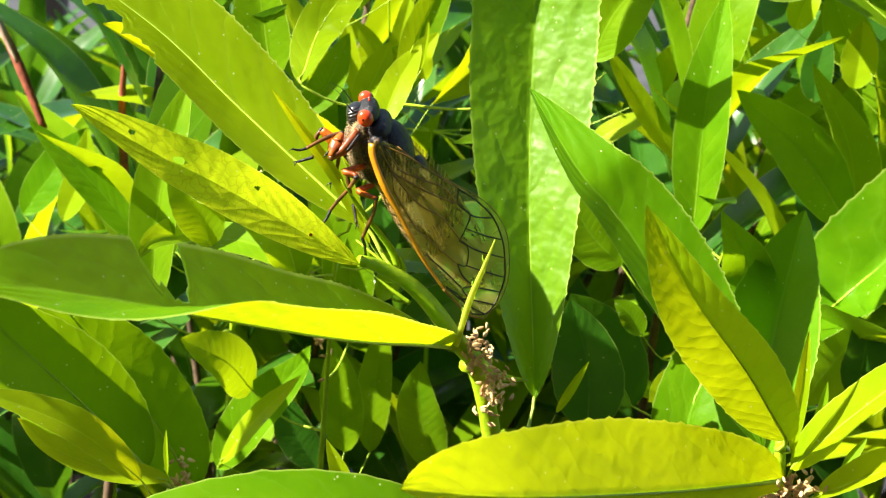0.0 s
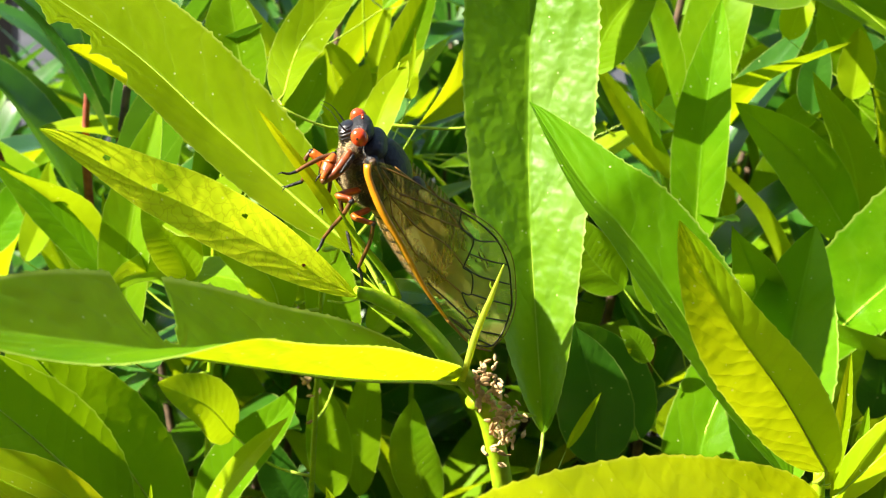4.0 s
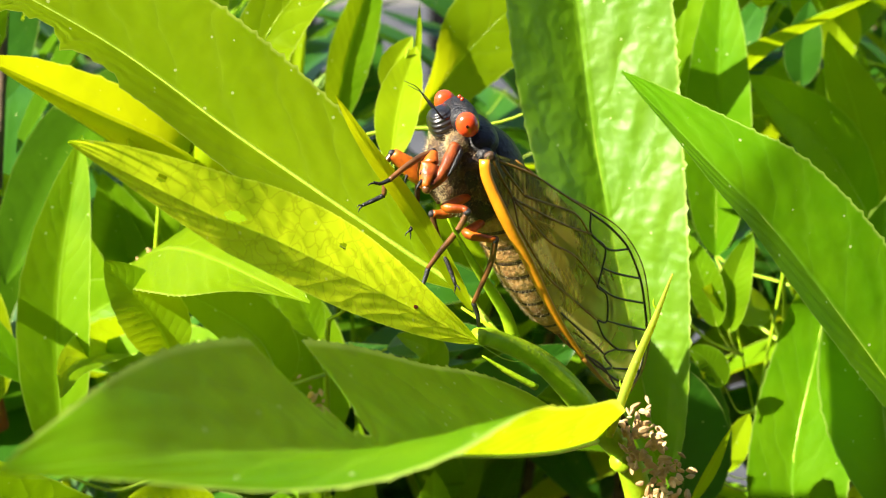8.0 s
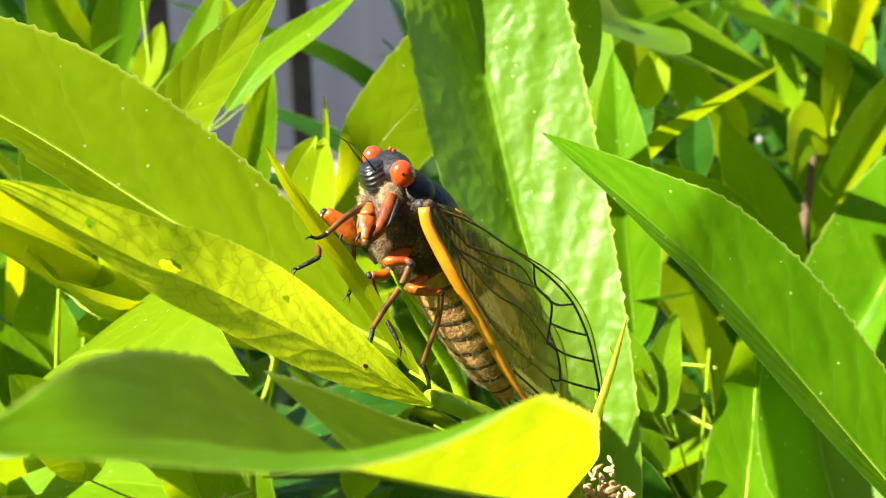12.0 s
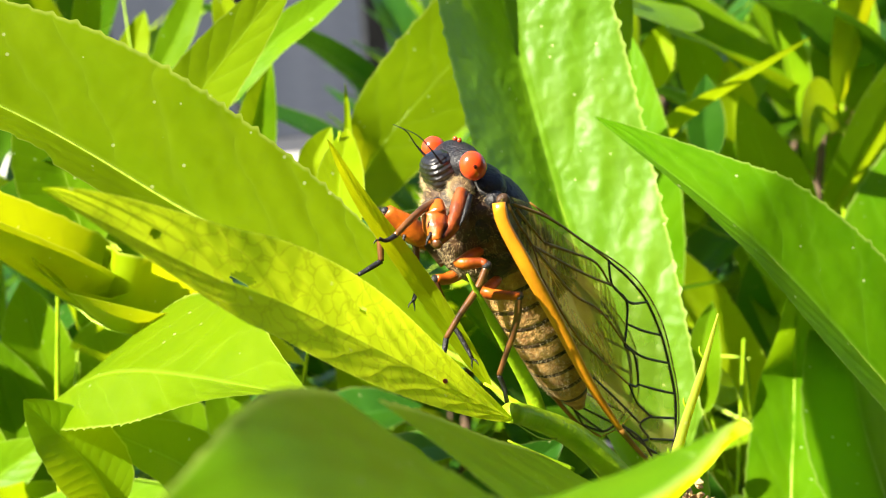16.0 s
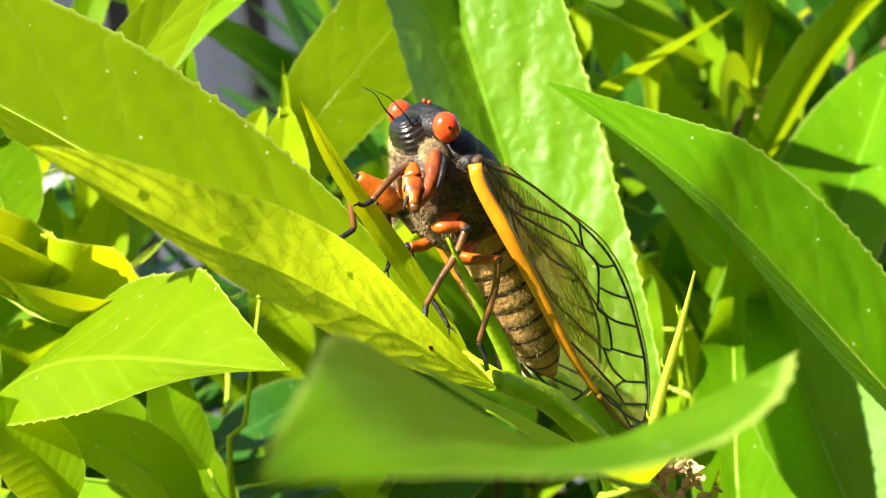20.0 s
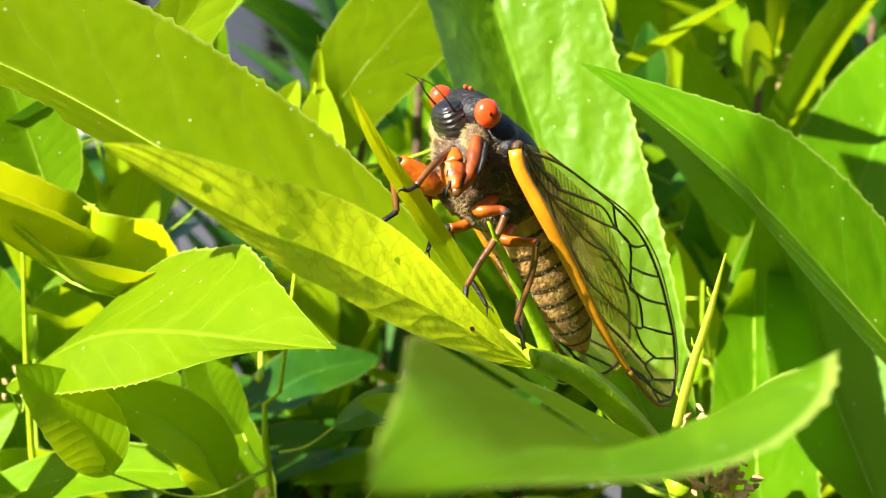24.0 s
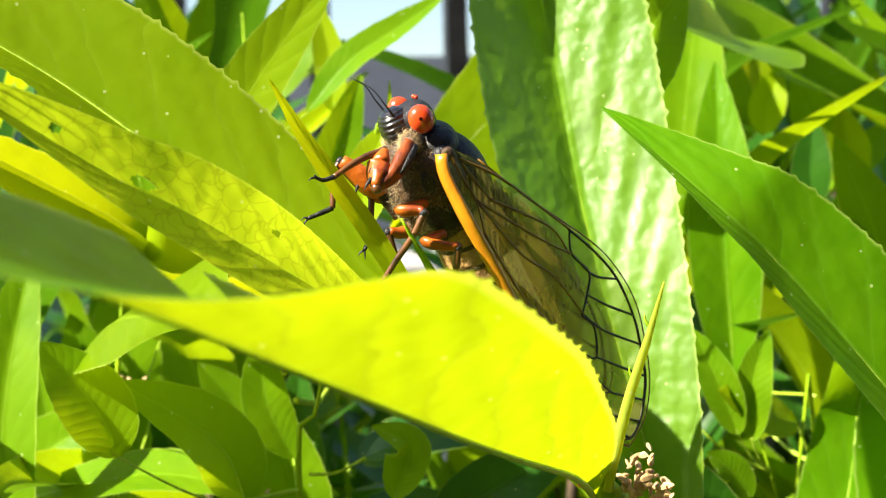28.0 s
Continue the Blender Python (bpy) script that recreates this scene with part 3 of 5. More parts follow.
dry_flower(thin_branch, (10.5, 9.2, -0.9), (0.15, 0.15, 0.2), 26, 8)

part("shoot", bar([P(-5.2, 8.9, -4.2), P(-5.3, 9.0, -2.6), P(-5.25, 9.0, -1.6)], [0.09 * U, 0.075 * U, 0.05 * U], 8, 14), RUST, left_branch, "old reddish brown stem")
part("shoot", bar([P(-7.0, 9.6, -3.4), P(-7.6, 9.9, -2.2), P(-8.2, 10.2, -1.2)], [0.07 * U, 0.1 * U, 0.05 * U], 8, 14), RUST, left_branch, "withered brown leaf stem")
part("withered_leaf", bar([P(-7.6, 9.85, -2.2), P(-7.95, 10.0, -1.6), P(-8.45, 10.2, -0.9), P(-8.8, 10.35, -0.5)], [0.05 * U, 0.17 * U, 0.2 * U, 0.03 * U], 8, 18, 0.5), WITHERED, left_branch, "withered pinkish tan leaf")
part("shoot", bar([P(-4.9, 9.2, -6.2), P(-5.0, 9.0, -5.0), P(-5.2, 8.9, -4.2)], [0.16 * U, 0.12 * U, 0.09 * U], 8, 14), RUST, left_branch, "old reddish brown stem")

# ---- further leaves of the shrub, in plan units ----
leaf([(-2.50, 3.00, -7.16), (-3.39, 2.60, -5.43), (-4.07, 2.20, -4.28), (-4.61, 1.80, -3.32)], 0.83, (-0.15, -0.75, 0.6), (8, 14), FULL, "large shaded mid-green leaf under the curled leaf")
leaf([(-2.96, 1.60, -6.11), (-3.94, 1.20, -4.80), (-4.69, 0.80, -3.82), (-5.14, 0.40, -3.03)], 0.78, (0.1, -0.7, 0.7), (8, 10), FULL, "broad shaded green leaf low in the shrub")
leaf([(-2.55, -0.50, -5.05), (-3.21, -0.80, -4.30), (-3.94, -1.00, -3.87), (-4.57, -1.20, -3.61)], 0.28, (0, -0.5, 0.85), (25, 15), YOUNG_SUNLIT, "narrow yellow-green leaf low in the shrub")
leaf([(-2.41, 0.60, -5.67), (-3.24, 0.40, -5.47), (-3.96, 0.20, -5.09), (-4.35, 0.00, -4.59)], 0.24, (0, -0.5, 0.85), (20, 10), YOUNG_SUNLIT, "small yellow-green leaf low in the shrub")
leaf([(-4.04, 6.00, -4.31), (-5.06, 6.00, -3.17), (-6.13, 6.00, -2.19)], 0.31, (-0.3, -0.9, 0.3), (12, 12), FULL, "mid-green pointed leaf behind the shrub front", rows=28)
leaf([(-4.56, 8.50, -5.16), (-4.79, 8.80, -4.41), (-5.05, 9.20, -3.69)], 0.14, (-0.3, -0.9, 0.1), (20, 20), YOUNG_SUNLIT, "slim upright young leaf", rows=28)
leaf([(-3.89, 9.00, -2.55), (-5.04, 9.00, -2.39), (-6.13, 9.00, -2.48)], 0.25, (0, -0.6, 0.8), (20, 10), YOUNG_SUNLIT, "sunlit yellow-green narrow leaf", rows=28)
leaf([(-7.58, 10.00, -5.40), (-6.99, 10.00, -4.49), (-6.19, 10.00, -3.39)], 0.42, (-0.2, -0.9, 0.3), (12, 12), FULL, "green leaf in the shade of the shrub", rows=28)
leaf([(-6.46, 9.00, -5.07), (-6.02, 9.00, -3.96), (-5.96, 9.00, -3.10)], 0.34, (-0.2, -0.9, 0.3), (12, 20), YOUNG_SUNLIT, "upright sunlit leaf in the shade", rows=28)
leaf([(-1.90, 4.60, -6.15), (-2.29, 4.20, -5.47), (-2.97, 3.80, -4.96)], 0.48, (0, -0.6, 0.8), (8, 12), LEAF, "short rounded green leaf", rows=28)
leaf([(-2.46, 4.80, -7.85), (-1.92, 4.60, -6.69), (-1.19, 4.50, -5.70), (-0.93, 4.50, -5.17)], 0.43, (-0.25, -0.8, 0.4), (15, 5), FULL, "curved dark green leaf", rows=28)
leaf([(-2.27, 4.00, -7.28), (-1.72, 3.90, -6.36), (-0.98, 3.80, -5.39)], 0.22, (-0.5, -0.6, 0.6), (15, 5), YOUNG_SUNLIT, "narrow sunlit leaf edge on", rows=28)
leaf([(-0.33, 6.00, -7.93), (-0.46, 6.00, -6.78), (-0.68, 6.00, -5.68)], 0.41, (0, -1, 0.2), (12, 18), LEAF, "upright leaf low in the shrub", rows=28)
leaf([(0.12, 6.50, -8.15), (0.10, 6.50, -6.97), (0.17, 6.50, -5.36)], 0.34, (0, -1, 0.2), (12, 18), LEAF, "upright narrow leaf low in the shrub", rows=28)
leaf([(1.35, 5.00, -7.53), (0.95, 5.00, -6.35), (0.92, 5.00, -5.49)], 0.42, (0, -1, 0.3), (12, 18), LEAF, "upright green leaf below the stem", rows=28)
leaf([(-0.82, 6.00, -8.34), (-1.29, 6.00, -7.57), (-1.54, 6.00, -6.79)], 0.37, (0, -1, 0.3), (12, 12), SHADED, "shade-darkened leaf deep in the shrub", rows=28)
leaf([(-3.78, 7.00, -4.70), (-3.89, 7.00, -4.11), (-2.60, 6.50, -3.17)], 0.47, (0, -0.8, 0.5), (12, 12), LEAF, "green leaf behind the holed leaf", rows=28)
leaf([(-3.57, 6.00, -4.05), (-2.13, 5.00, -3.64), (-0.86, 4.00, -3.73)], 0.36, (0, -0.6, 0.8), (8, 12), LEAF, "shaded leaf behind the curled leaf", rows=28)
leaf([(-2.03, 6.00, -1.07), (-2.17, 6.00, -0.32), (-2.41, 6.00, 0.86)], 0.52, (-0.2, -0.95, 0.2), (12, 20), LEAF, "upright green leaf behind the large leaf", rows=28)
leaf([(-0.17, 11.00, -2.49), (-0.20, 11.00, -1.43), (0.02, 11.00, 0.07)], 0.21, (-0.2, -0.95, 0.2), (18, 18), YOUNG_SUNLIT, "slim pale young leaf", rows=28)
leaf([(-0.31, 11.00, -2.15), (-0.72, 11.00, -1.37), (-1.45, 11.00, -0.75)], 0.21, (-0.2, -0.95, 0.2), (18, 18), YOUNG_SUNLIT, "slim pale young leaf", rows=28)
leaf([(-0.86, 11.00, -2.56), (-1.16, 11.00, -1.65), (-1.34, 11.00, -0.74)], 0.23, (-0.2, -0.95, 0.2), (18, 18), YOUNG_SUNLIT, "slim pale young leaf", rows=28)
leaf([(3.05, 4.20, 0.12), (3.34, 4.40, 0.89), (3.95, 4.60, 1.60)], 0.48, (-0.1, -0.95, 0.3), (14, 14), LEAF, "upright leaf beside the tall leaf", rows=28)
leaf([(5.49, 9.00, -2.65), (4.51, 9.00, -1.52), (3.73, 9.00, -0.52)], 0.26, (0.3, -0.8, 0.4), (12, 12), YOUNG_SUNLIT, "arched yellow-green leaf", rows=28)
leaf([(4.96, 10.00, -1.60), (5.07, 10.00, -0.91), (5.18, 10.00, -0.51)], 0.26, (0.1, -0.9, 0.3), (10, 10), YOUNG_SUNLIT, "small sunlit leaf", rows=28)
leaf([(3.77, 10.00, -2.77), (4.28, 10.00, -2.36), (5.01, 10.00, -1.94)], 0.25, (0, -0.6, 0.8), (10, 10), YOUNG_SUNLIT, "sunlit leaf behind the tall leaf", rows=28)
leaf([(7.24, 14.00, -1.87), (8.11, 15.00, -1.35), (9.36, 16.00, -0.79)], 0.28, (-0.2, -0.6, 0.8), (15, 15), YOUNG_SUNLIT, "narrow sunlit leaf far in the shrub", rows=28)
leaf([(8.45, 7.60, -3.12), (7.29, 7.30, -1.75), (5.92, 7.10, -0.71)], 0.55, (-0.2, -0.8, 0.5), (8, 10), FULL, "broad shaded green leaf", rows=28)
leaf([(7.57, 14.00, -1.52), (8.91, 14.00, -1.90), (10.21, 13.00, -2.68)], 0.73, (0.2, -0.7, 0.7), (6, 8), SHADED, "broad grey-green leaf", rows=28)
leaf([(10.46, 15.00, -1.31), (9.05, 15.00, -0.79), (7.41, 15.00, -0.31)], 0.75, (0.2, -0.7, 0.7), (6, 8), SHADED, "broad grey-green leaf", rows=28)
leaf([(9.02, 10.00, -0.74), (8.43, 10.00, -0.02), (7.93, 10.00, 0.91)], 0.46, (-0.2, -0.9, 0.3), (12, 12), LEAF, "green leaf near the stem", rows=28)
leaf([(9.18, 10.00, -2.09), (8.93, 10.00, -1.42), (9.02, 10.00, -0.74)], 0.41, (-0.2, -0.9, 0.3), (12, 12), LEAF, "small rounded green leaf", rows=28)
leaf([(8.92, 11.00, -2.39), (8.50, 11.00, -2.02), (8.09, 11.00, -1.70)], 0.39, (-0.2, -0.9, 0.3), (12, 12), LEAF, "small rounded green leaf", rows=28)
leaf([(5.26, 16.00, -1.77), (6.69, 16.00, -1.35), (7.99, 16.00, -1.09)], 0.35, (0, -0.6, 0.8), (10, 10), SHADED, "pale shiny leaf far in the shrub", rows=28)
leaf([(4.08, 5.00, -3.38), (3.55, 5.00, -2.94), (2.99, 5.00, -2.21)], 0.52, (-0.1, -0.85, 0.4), (10, 10), LEAF, "shaded leaf behind the folded leaf", rows=28)
leaf([(3.71, 3.40, -5.64), (3.54, 3.20, -4.47), (3.11, 3.00, -3.28)], 0.58, (-0.2, -0.9, 0.3), (10, 10), SHADED, "shade-darkened leaf behind the tall leaf", rows=28)
leaf([(4.50, 4.20, -5.55), (3.75, 4.00, -4.31), (3.18, 3.80, -3.50)], 0.60, (0.1, -0.9, 0.3), (10, 10), SHADED, "shade-darkened leaf behind the tall leaf", rows=28)
leaf([(2.98, 1.60, -4.50), (3.13, 1.50, -4.07), (3.33, 1.50, -3.60)], 0.07, (0, -0.9, 0.3), (20, 20), YOUNG_SUNLIT, "tiny narrow shoot leaf")
leaf([(8.33, 5.00, -5.31), (8.37, 5.00, -4.56), (8.14, 5.00, -3.86)], 0.40, (0, -0.9, 0.3), (12, 12), SHADED, "shade-darkened leaf deep in the shrub", rows=28)
leaf([(5.61, -1.30, -3.50), (5.95, -1.60, -2.76), (6.29, -2.00, -2.01), (6.74, -2.40, -1.15)], 0.32, (0, -0.5, 0.85), (15, 25), YOUNG_SUNLIT, "sunlit yellow-green leaf of the flowering shoot")
leaf([(5.95, -1.30, -3.86), (6.27, -1.80, -3.30), (6.73, -2.40, -2.54)], 0.32, (0, -0.5, 0.85), (15, 25), YOUNG_SUNLIT, "sunlit yellow-green leaf of the flowering shoot")
leaf([(5.54, -1.40, -3.22), (5.46, -1.60, -2.37), (5.34, -1.80, -1.46)], 0.10, (-0.3, -0.9, 0.2), (30, 30), YOUNG_SUNLIT, "slim young shoot leaf")
leaf([(5.70, -1.30, -3.26), (5.82, -1.30, -2.78), (5.83, -1.30, -2.29)], 0.08, (-0.3, -0.9, 0.2), (30, 30), LEAF, "tiny curled shoot leaf")
leaf([(6.33, -1.00, -3.59), (6.45, -1.00, -3.34), (6.55, -1.00, -3.13)], 0.07, (-0.3, -0.9, 0.2), (30, 30), LEAF, "tiny shoot leaf")
leaf([(2.44, -2.00, -5.24), (0.83, -2.60, -4.19), (-1.35, -3.00, -4.10), (-3.17, -3.40, -4.61)], 0.65, (0, -0.55, 0.85), (14, 14), FULL, "broad arched green leaf low in front")
leaf([(0.43, -0.80, -5.47), (0.19, -0.90, -4.59), (-0.11, -1.00, -3.89)], 0.19, (-0.4, -0.8, 0.4), (20, 20), YOUNG_SUNLIT, "narrow upright leaf tip")
leaf([(-1.99, -1.50, -4.34), (-2.01, -1.50, -4.02), (-2.02, -1.50, -3.71)], 0.04, (-0.4, -0.8, 0.4), (20, 20), YOUNG_SUNLIT, "tiny upright shoot leaf")
leaf([(-3.72, 5.00, -5.09), (-3.67, 5.20, -2.98), (-3.30, 5.60, -1.06)], 0.47, (-0.1, -1, 0.1), (14, 30), LEAF, "upright green leaf seen beyond the holed leaf", rows=28)
leaf([(-0.00, 3.40, -1.03), (0.17, 3.80, -0.45), (0.46, 4.30, 0.11)], 0.25, (-0.2, -0.95, 0.2), (14, 14), YOUNG_SUNLIT, "small upright leaf behind the insect's head", rows=28)
leaf([(0.49, 4.50, -0.33), (0.53, 4.50, 0.09), (0.54, 4.50, 0.57)], 0.04, (-0.2, -0.95, 0.2), (14, 14), YOUNG_SUNLIT, "tiny pointed shoot", rows=28)
leaf([(-2.54, 9.00, -4.98), (-2.78, 9.00, -3.64), (-3.18, 9.00, -2.26)], 0.59, (-0.2, -0.9, 0.3), (14, 14), LEAF, "green leaf behind the drooping leaf", rows=28)
leaf([(-0.33, 6.00, -5.36), (-0.56, 6.00, -3.96), (-0.86, 6.00, -2.94)], 0.48, (-0.2, -0.9, 0.3), (14, 14), LEAF, "green leaf below the insect", rows=28)
leaf([(0.61, 3.20, -4.14), (1.10, 3.20, -3.73), (2.16, 3.20, -3.21)], 0.35, (-0.2, -0.9, 0.3), (14, 14), SHADED, "shade-darkened leaf behind the stem", rows=28)
leaf([(4.51, 4.50, -3.56), (4.30, 4.60, -2.93), (4.09, 4.80, -2.34)], 0.23, (-0.2, -0.9, 0.3), (14, 14), LEAF, "green leaf beside the thin stem", rows=28)
leaf([(4.68, 4.50, -3.65), (4.75, 4.60, -2.95), (5.04, 4.80, -2.39)], 0.22, (-0.2, -0.9, 0.3), (14, 14), LEAF, "green leaf beside the thin stem", rows=28)
leaf([(4.99, 5.00, -5.88), (5.13, 5.00, -5.45), (5.31, 5.00, -5.02)], 0.21, (-0.2, -0.9, 0.3), (14, 14), YOUNG_SUNLIT, "sunlit leaf deep in the shrub", rows=28)
leaf([(7.43, 10.00, -1.80), (7.91, 10.00, -1.31), (8.24, 10.00, -0.82)], 0.36, (-0.2, -0.9, 0.3), (14, 14), LEAF, "rounded leaf on the thin stem", rows=28)
leaf([(8.81, 11.00, -1.00), (9.65, 11.00, -0.50), (10.46, 11.00, 0.31)], 0.33, (-0.2, -0.7, 0.6), (14, 14), LEAF, "narrow leaf on the thin stem", rows=28)
leaf([(10.39, 9.20, -0.72), (9.42, 8.50, -0.45), (8.87, 8.00, -1.20)], 0.43, (0.3, -0.9, 0.2), (12, 12), LEAF, "drooping leaf on the thin stem", rows=28)
leaf([(11.00, 9.50, -2.44), (10.97, 9.30, -1.53), (11.47, 9.20, -0.11)], 0.36, (-0.2, -0.9, 0.3), (12, 12), LEAF, "upright leaf on the thin stem", rows=28)
leaf([(5.60, 5.20, -3.64), (4.88, 4.80, -3.35), (4.21, 4.40, -3.00)], 0.29, (-0.1, -0.8, 0.5), (8, 8), LEAF, "short green leaf beside the tall leaf", rows=28)
leaf([(-2.09, 9.00, -3.45), (-2.36, 9.00, -3.02), (-2.56, 9.00, -1.72)], 0.70, (-0.2, -0.9, 0.3), (14, 25), LEAF, "upright leaf with a pale half", rows=28)
leaf([(-0.58, 5.00, -3.58), (-0.86, 5.00, -2.89), (-0.87, 5.00, -2.09)], 0.27, (-0.2, -0.9, 0.3), (12, 12), LEAF, "green leaf below the holed leaf", rows=28)
leaf([(-2.38, 3.00, -3.01), (-2.56, 3.00, -2.57), (-3.05, 3.00, -1.88)], 0.37, (-0.1, -0.7, 0.7), (12, 12), LEAF, "shaded leaf low in the shrub", rows=28)
leaf([(-1.15, 4.00, -3.82), (-1.45, 4.00, -3.13), (-2.40, 4.00, -2.45)], 0.42, (-0.1, -0.6, 0.8), (12, 12), LEAF, "shaded leaf below the pointed leaf", rows=28)
leaf([(-1.89, 9.00, -2.43), (-1.39, 9.00, -1.79), (-1.04, 9.00, -0.76)], 0.34, (-0.2, -0.9, 0.3), (12, 12), LEAF, "upright leaf far in the shrub", rows=28)
leaf([(-0.80, 9.00, -2.18), (-0.50, 9.00, -1.57), (-0.27, 9.00, -0.86)], 0.34, (-0.2, -0.9, 0.3), (12, 12), YOUNG_SUNLIT, "sunlit upright leaf far in the shrub", rows=28)
leaf([(-0.07, 12.00, 0.69), (0.36, 12.00, 1.40), (0.82, 12.00, 2.28)], 0.26, (-0.2, -0.9, 0.3), (12, 12), LEAF, "sunlit upright leaf far in the shrub", rows=28)
leaf([(-0.74, 11.00, 0.61), (-0.55, 11.00, 1.07), (-0.31, 11.00, 1.67)], 0.23, (-0.2, -0.9, 0.3), (12, 12), YOUNG_SUNLIT, "sunlit upright leaf far in the shrub", rows=28)
leaf([(-1.35, 10.00, 0.99), (-1.25, 10.00, 1.64), (-1.09, 10.00, 2.29)], 0.20, (-0.2, -0.9, 0.3), (12, 12), LEAF, "sunlit upright leaf far in the shrub", rows=28)
leaf([(0.21, 3.00, -3.61), (0.37, 3.00, -3.11), (0.01, 3.00, -2.87)], 0.23, (-0.1, -0.6, 0.8), (12, 12), LEAF, "shaded leaf below the stem", rows=28)
leaf([(0.09, 4.00, -3.39), (0.52, 3.60, -3.16), (1.38, 3.40, -3.12)], 0.21, (-0.1, -0.7, 0.7), (12, 12), SHADED, "shade-darkened leaf below the stem", rows=28)
leaf([(-3.10, 7.00, -4.31), (-3.33, 7.00, -3.46), (-3.48, 7.00, -2.48)], 0.40, (-0.2, -0.9, 0.3), (12, 25), LEAF, "upright leaf low in the shrub", rows=28)
leaf([(-2.56, 9.00, -4.84), (-2.83, 9.00, -3.88), (-3.00, 9.00, -2.62)], 0.44, (-0.2, -0.9, 0.3), (12, 25), LEAF, "upright leaf low in the shrub", rows=28)
leaf([(-0.76, 7.00, -4.49), (-1.01, 7.00, -3.47), (-1.54, 7.00, -2.72)], 0.40, (-0.2, -0.9, 0.3), (12, 25), LEAF, "leaf low in the shrub", rows=28)
leaf([(0.09, 9.00, -5.05), (-0.13, 9.00, -4.22), (-0.09, 9.00, -3.09)], 0.37, (-0.2, -0.9, 0.3), (12, 25), SHADED, "shade-darkened leaf low in the shrub", rows=28)
leaf([(0.50, 9.00, 0.39), (0.48, 9.00, 1.09), (0.31, 9.00, 1.95)], 0.24, (-0.3, -0.9, 0.2), (12, 20), YOUNG_SUNLIT, "slim upright leaf far in the shrub", rows=28)
leaf([(7.78, 9.00, -1.20), (7.74, 9.00, -0.59), (7.79, 9.00, 0.17)], 0.31, (-0.3, -0.9, 0.2), (12, 20), SHADED, "rounded shaded leaf", rows=28)
leaf([(8.62, 9.50, -0.97), (8.62, 9.50, -0.35), (8.53, 9.50, 0.35)], 0.37, (-0.3, -0.9, 0.2), (12, 20), YOUNG_SUNLIT, "rounded sunlit leaf", rows=28)
leaf([(7.43, 10.00, -0.05), (7.53, 10.00, 0.48), (7.73, 10.00, 1.01)], 0.32, (-0.3, -0.9, 0.2), (12, 20), YOUNG_SUNLIT, "small sunlit leaf", rows=28)
leaf([(4.43, 4.00, -4.16), (4.17, 4.00, -3.82), (3.90, 4.00, -3.61)], 0.29, (-0.1, -0.8, 0.5), (12, 20), LEAF, "leaf low beside the tall leaf", rows=28)
leaf([(0.14, 6.26, -2.64), (-1.96, 4.04, -1.64), (-2.39, 4.69, -1.39), (-4.10, 3.18, 0.17)], 0.722, (0.1, -0.5, 0.85), ((16, 52, 40), (13, 76, 63)), YOUNG_SUNLIT, "narrow leaf behind the holed leaf", rows=70, shape=(0.57, 0.67), lop=(1.35, 1.07), wave=0.01)
leaf([(0.69, 6.14, -1.25), (1.87, 7.09, -0.22), (2.80, 6.46, 0.90), (4.13, 5.83, 2.47)], 0.677, (0.25, -0.95, 0.25), ((49, -16, 23), 12), MIDGREEN, "broad bright leaf behind the insect's head", rows=70, rib_size=0.3, shape=(0.86, 0.70))
leaf([(-1.26, 3.62, -0.53), (-1.14, 5.20, 0.13), (-0.21, 4.16, 1.51), (0.05, 4.02, 1.90)], 0.372, (-0.15, -0.95, 0.3), ((10, 15, 19), (13, 8, 5)), MIDGREEN, "upright bright leaf behind the large leaf", rows=60, shape=(0.69, 0.88))
leaf([(0.06, 8.00, -1.52), (0.31, 8.20, -0.46), (0.84, 8.60, 0.90)], 0.34, (0.35, -0.9, 0.3), (12, 25), LEAF, "upright leaf behind the insect", rows=28)
leaf([(5.53, 6.90, -3.35), (5.40, 6.92, -1.17), (5.50, 7.34, 0.93)], 0.50, (-0.3, -0.95, 0.1), (14, 24), FULL, "upright lanceolate green leaf", rows=28)
leaf([(6.77, 4.40, -4.48), (8.20, 6.40, -4.15), (9.06, 6.17, -2.87), (11.50, 7.03, -0.14)], 0.972, (-0.4, -0.8, 0.45), ((6, 19, -12), (19, 39, 22)), FULL, "broad upright leaf with a pale half", rows=80, shape=(0.74, 0.72), lop=(1.22, 0.84), wave=0.01)
leaf([(6.02, 3.66, -6.62), (5.35, 3.74, -5.52), (6.08, 4.62, -3.36), (5.21, 3.36, -1.72)], 0.73, (-0.2, -0.95, 0.2), ((11, 4, 5), 20), FULL, "broad green leaf under the folded leaf", rows=100, shape=(0.47, 1.02), lop=(0.86, 1.0), wave=0.01)
leaf([(-0.34, 10.02, -6.15), (-2.74, 6.85, -4.31), (-3.44, 4.40, -3.48), (-3.59, 3.29, -3.46)], 0.546, (0.3, -0.3, 0.9), ((3, 31, 9), (26, 66, 23)), LEAF, "drooping green leaf with a curled tip", rows=60, shape=(0.53, 0.82))
leaf([(10.47, 9.76, -0.56), (7.32, 10.40, 1.44), (6.12, 8.08, 1.23), (3.08, 5.89, 1.78)], 0.87, (0.1, -0.6, 0.8), ((40, 2, 12), (21, 28, 22)), LEAF, "long leaf arching from the thin stem", rows=60, shape=(0.51, 0.84), lop=(1.2, 1.0), wave=0.01)
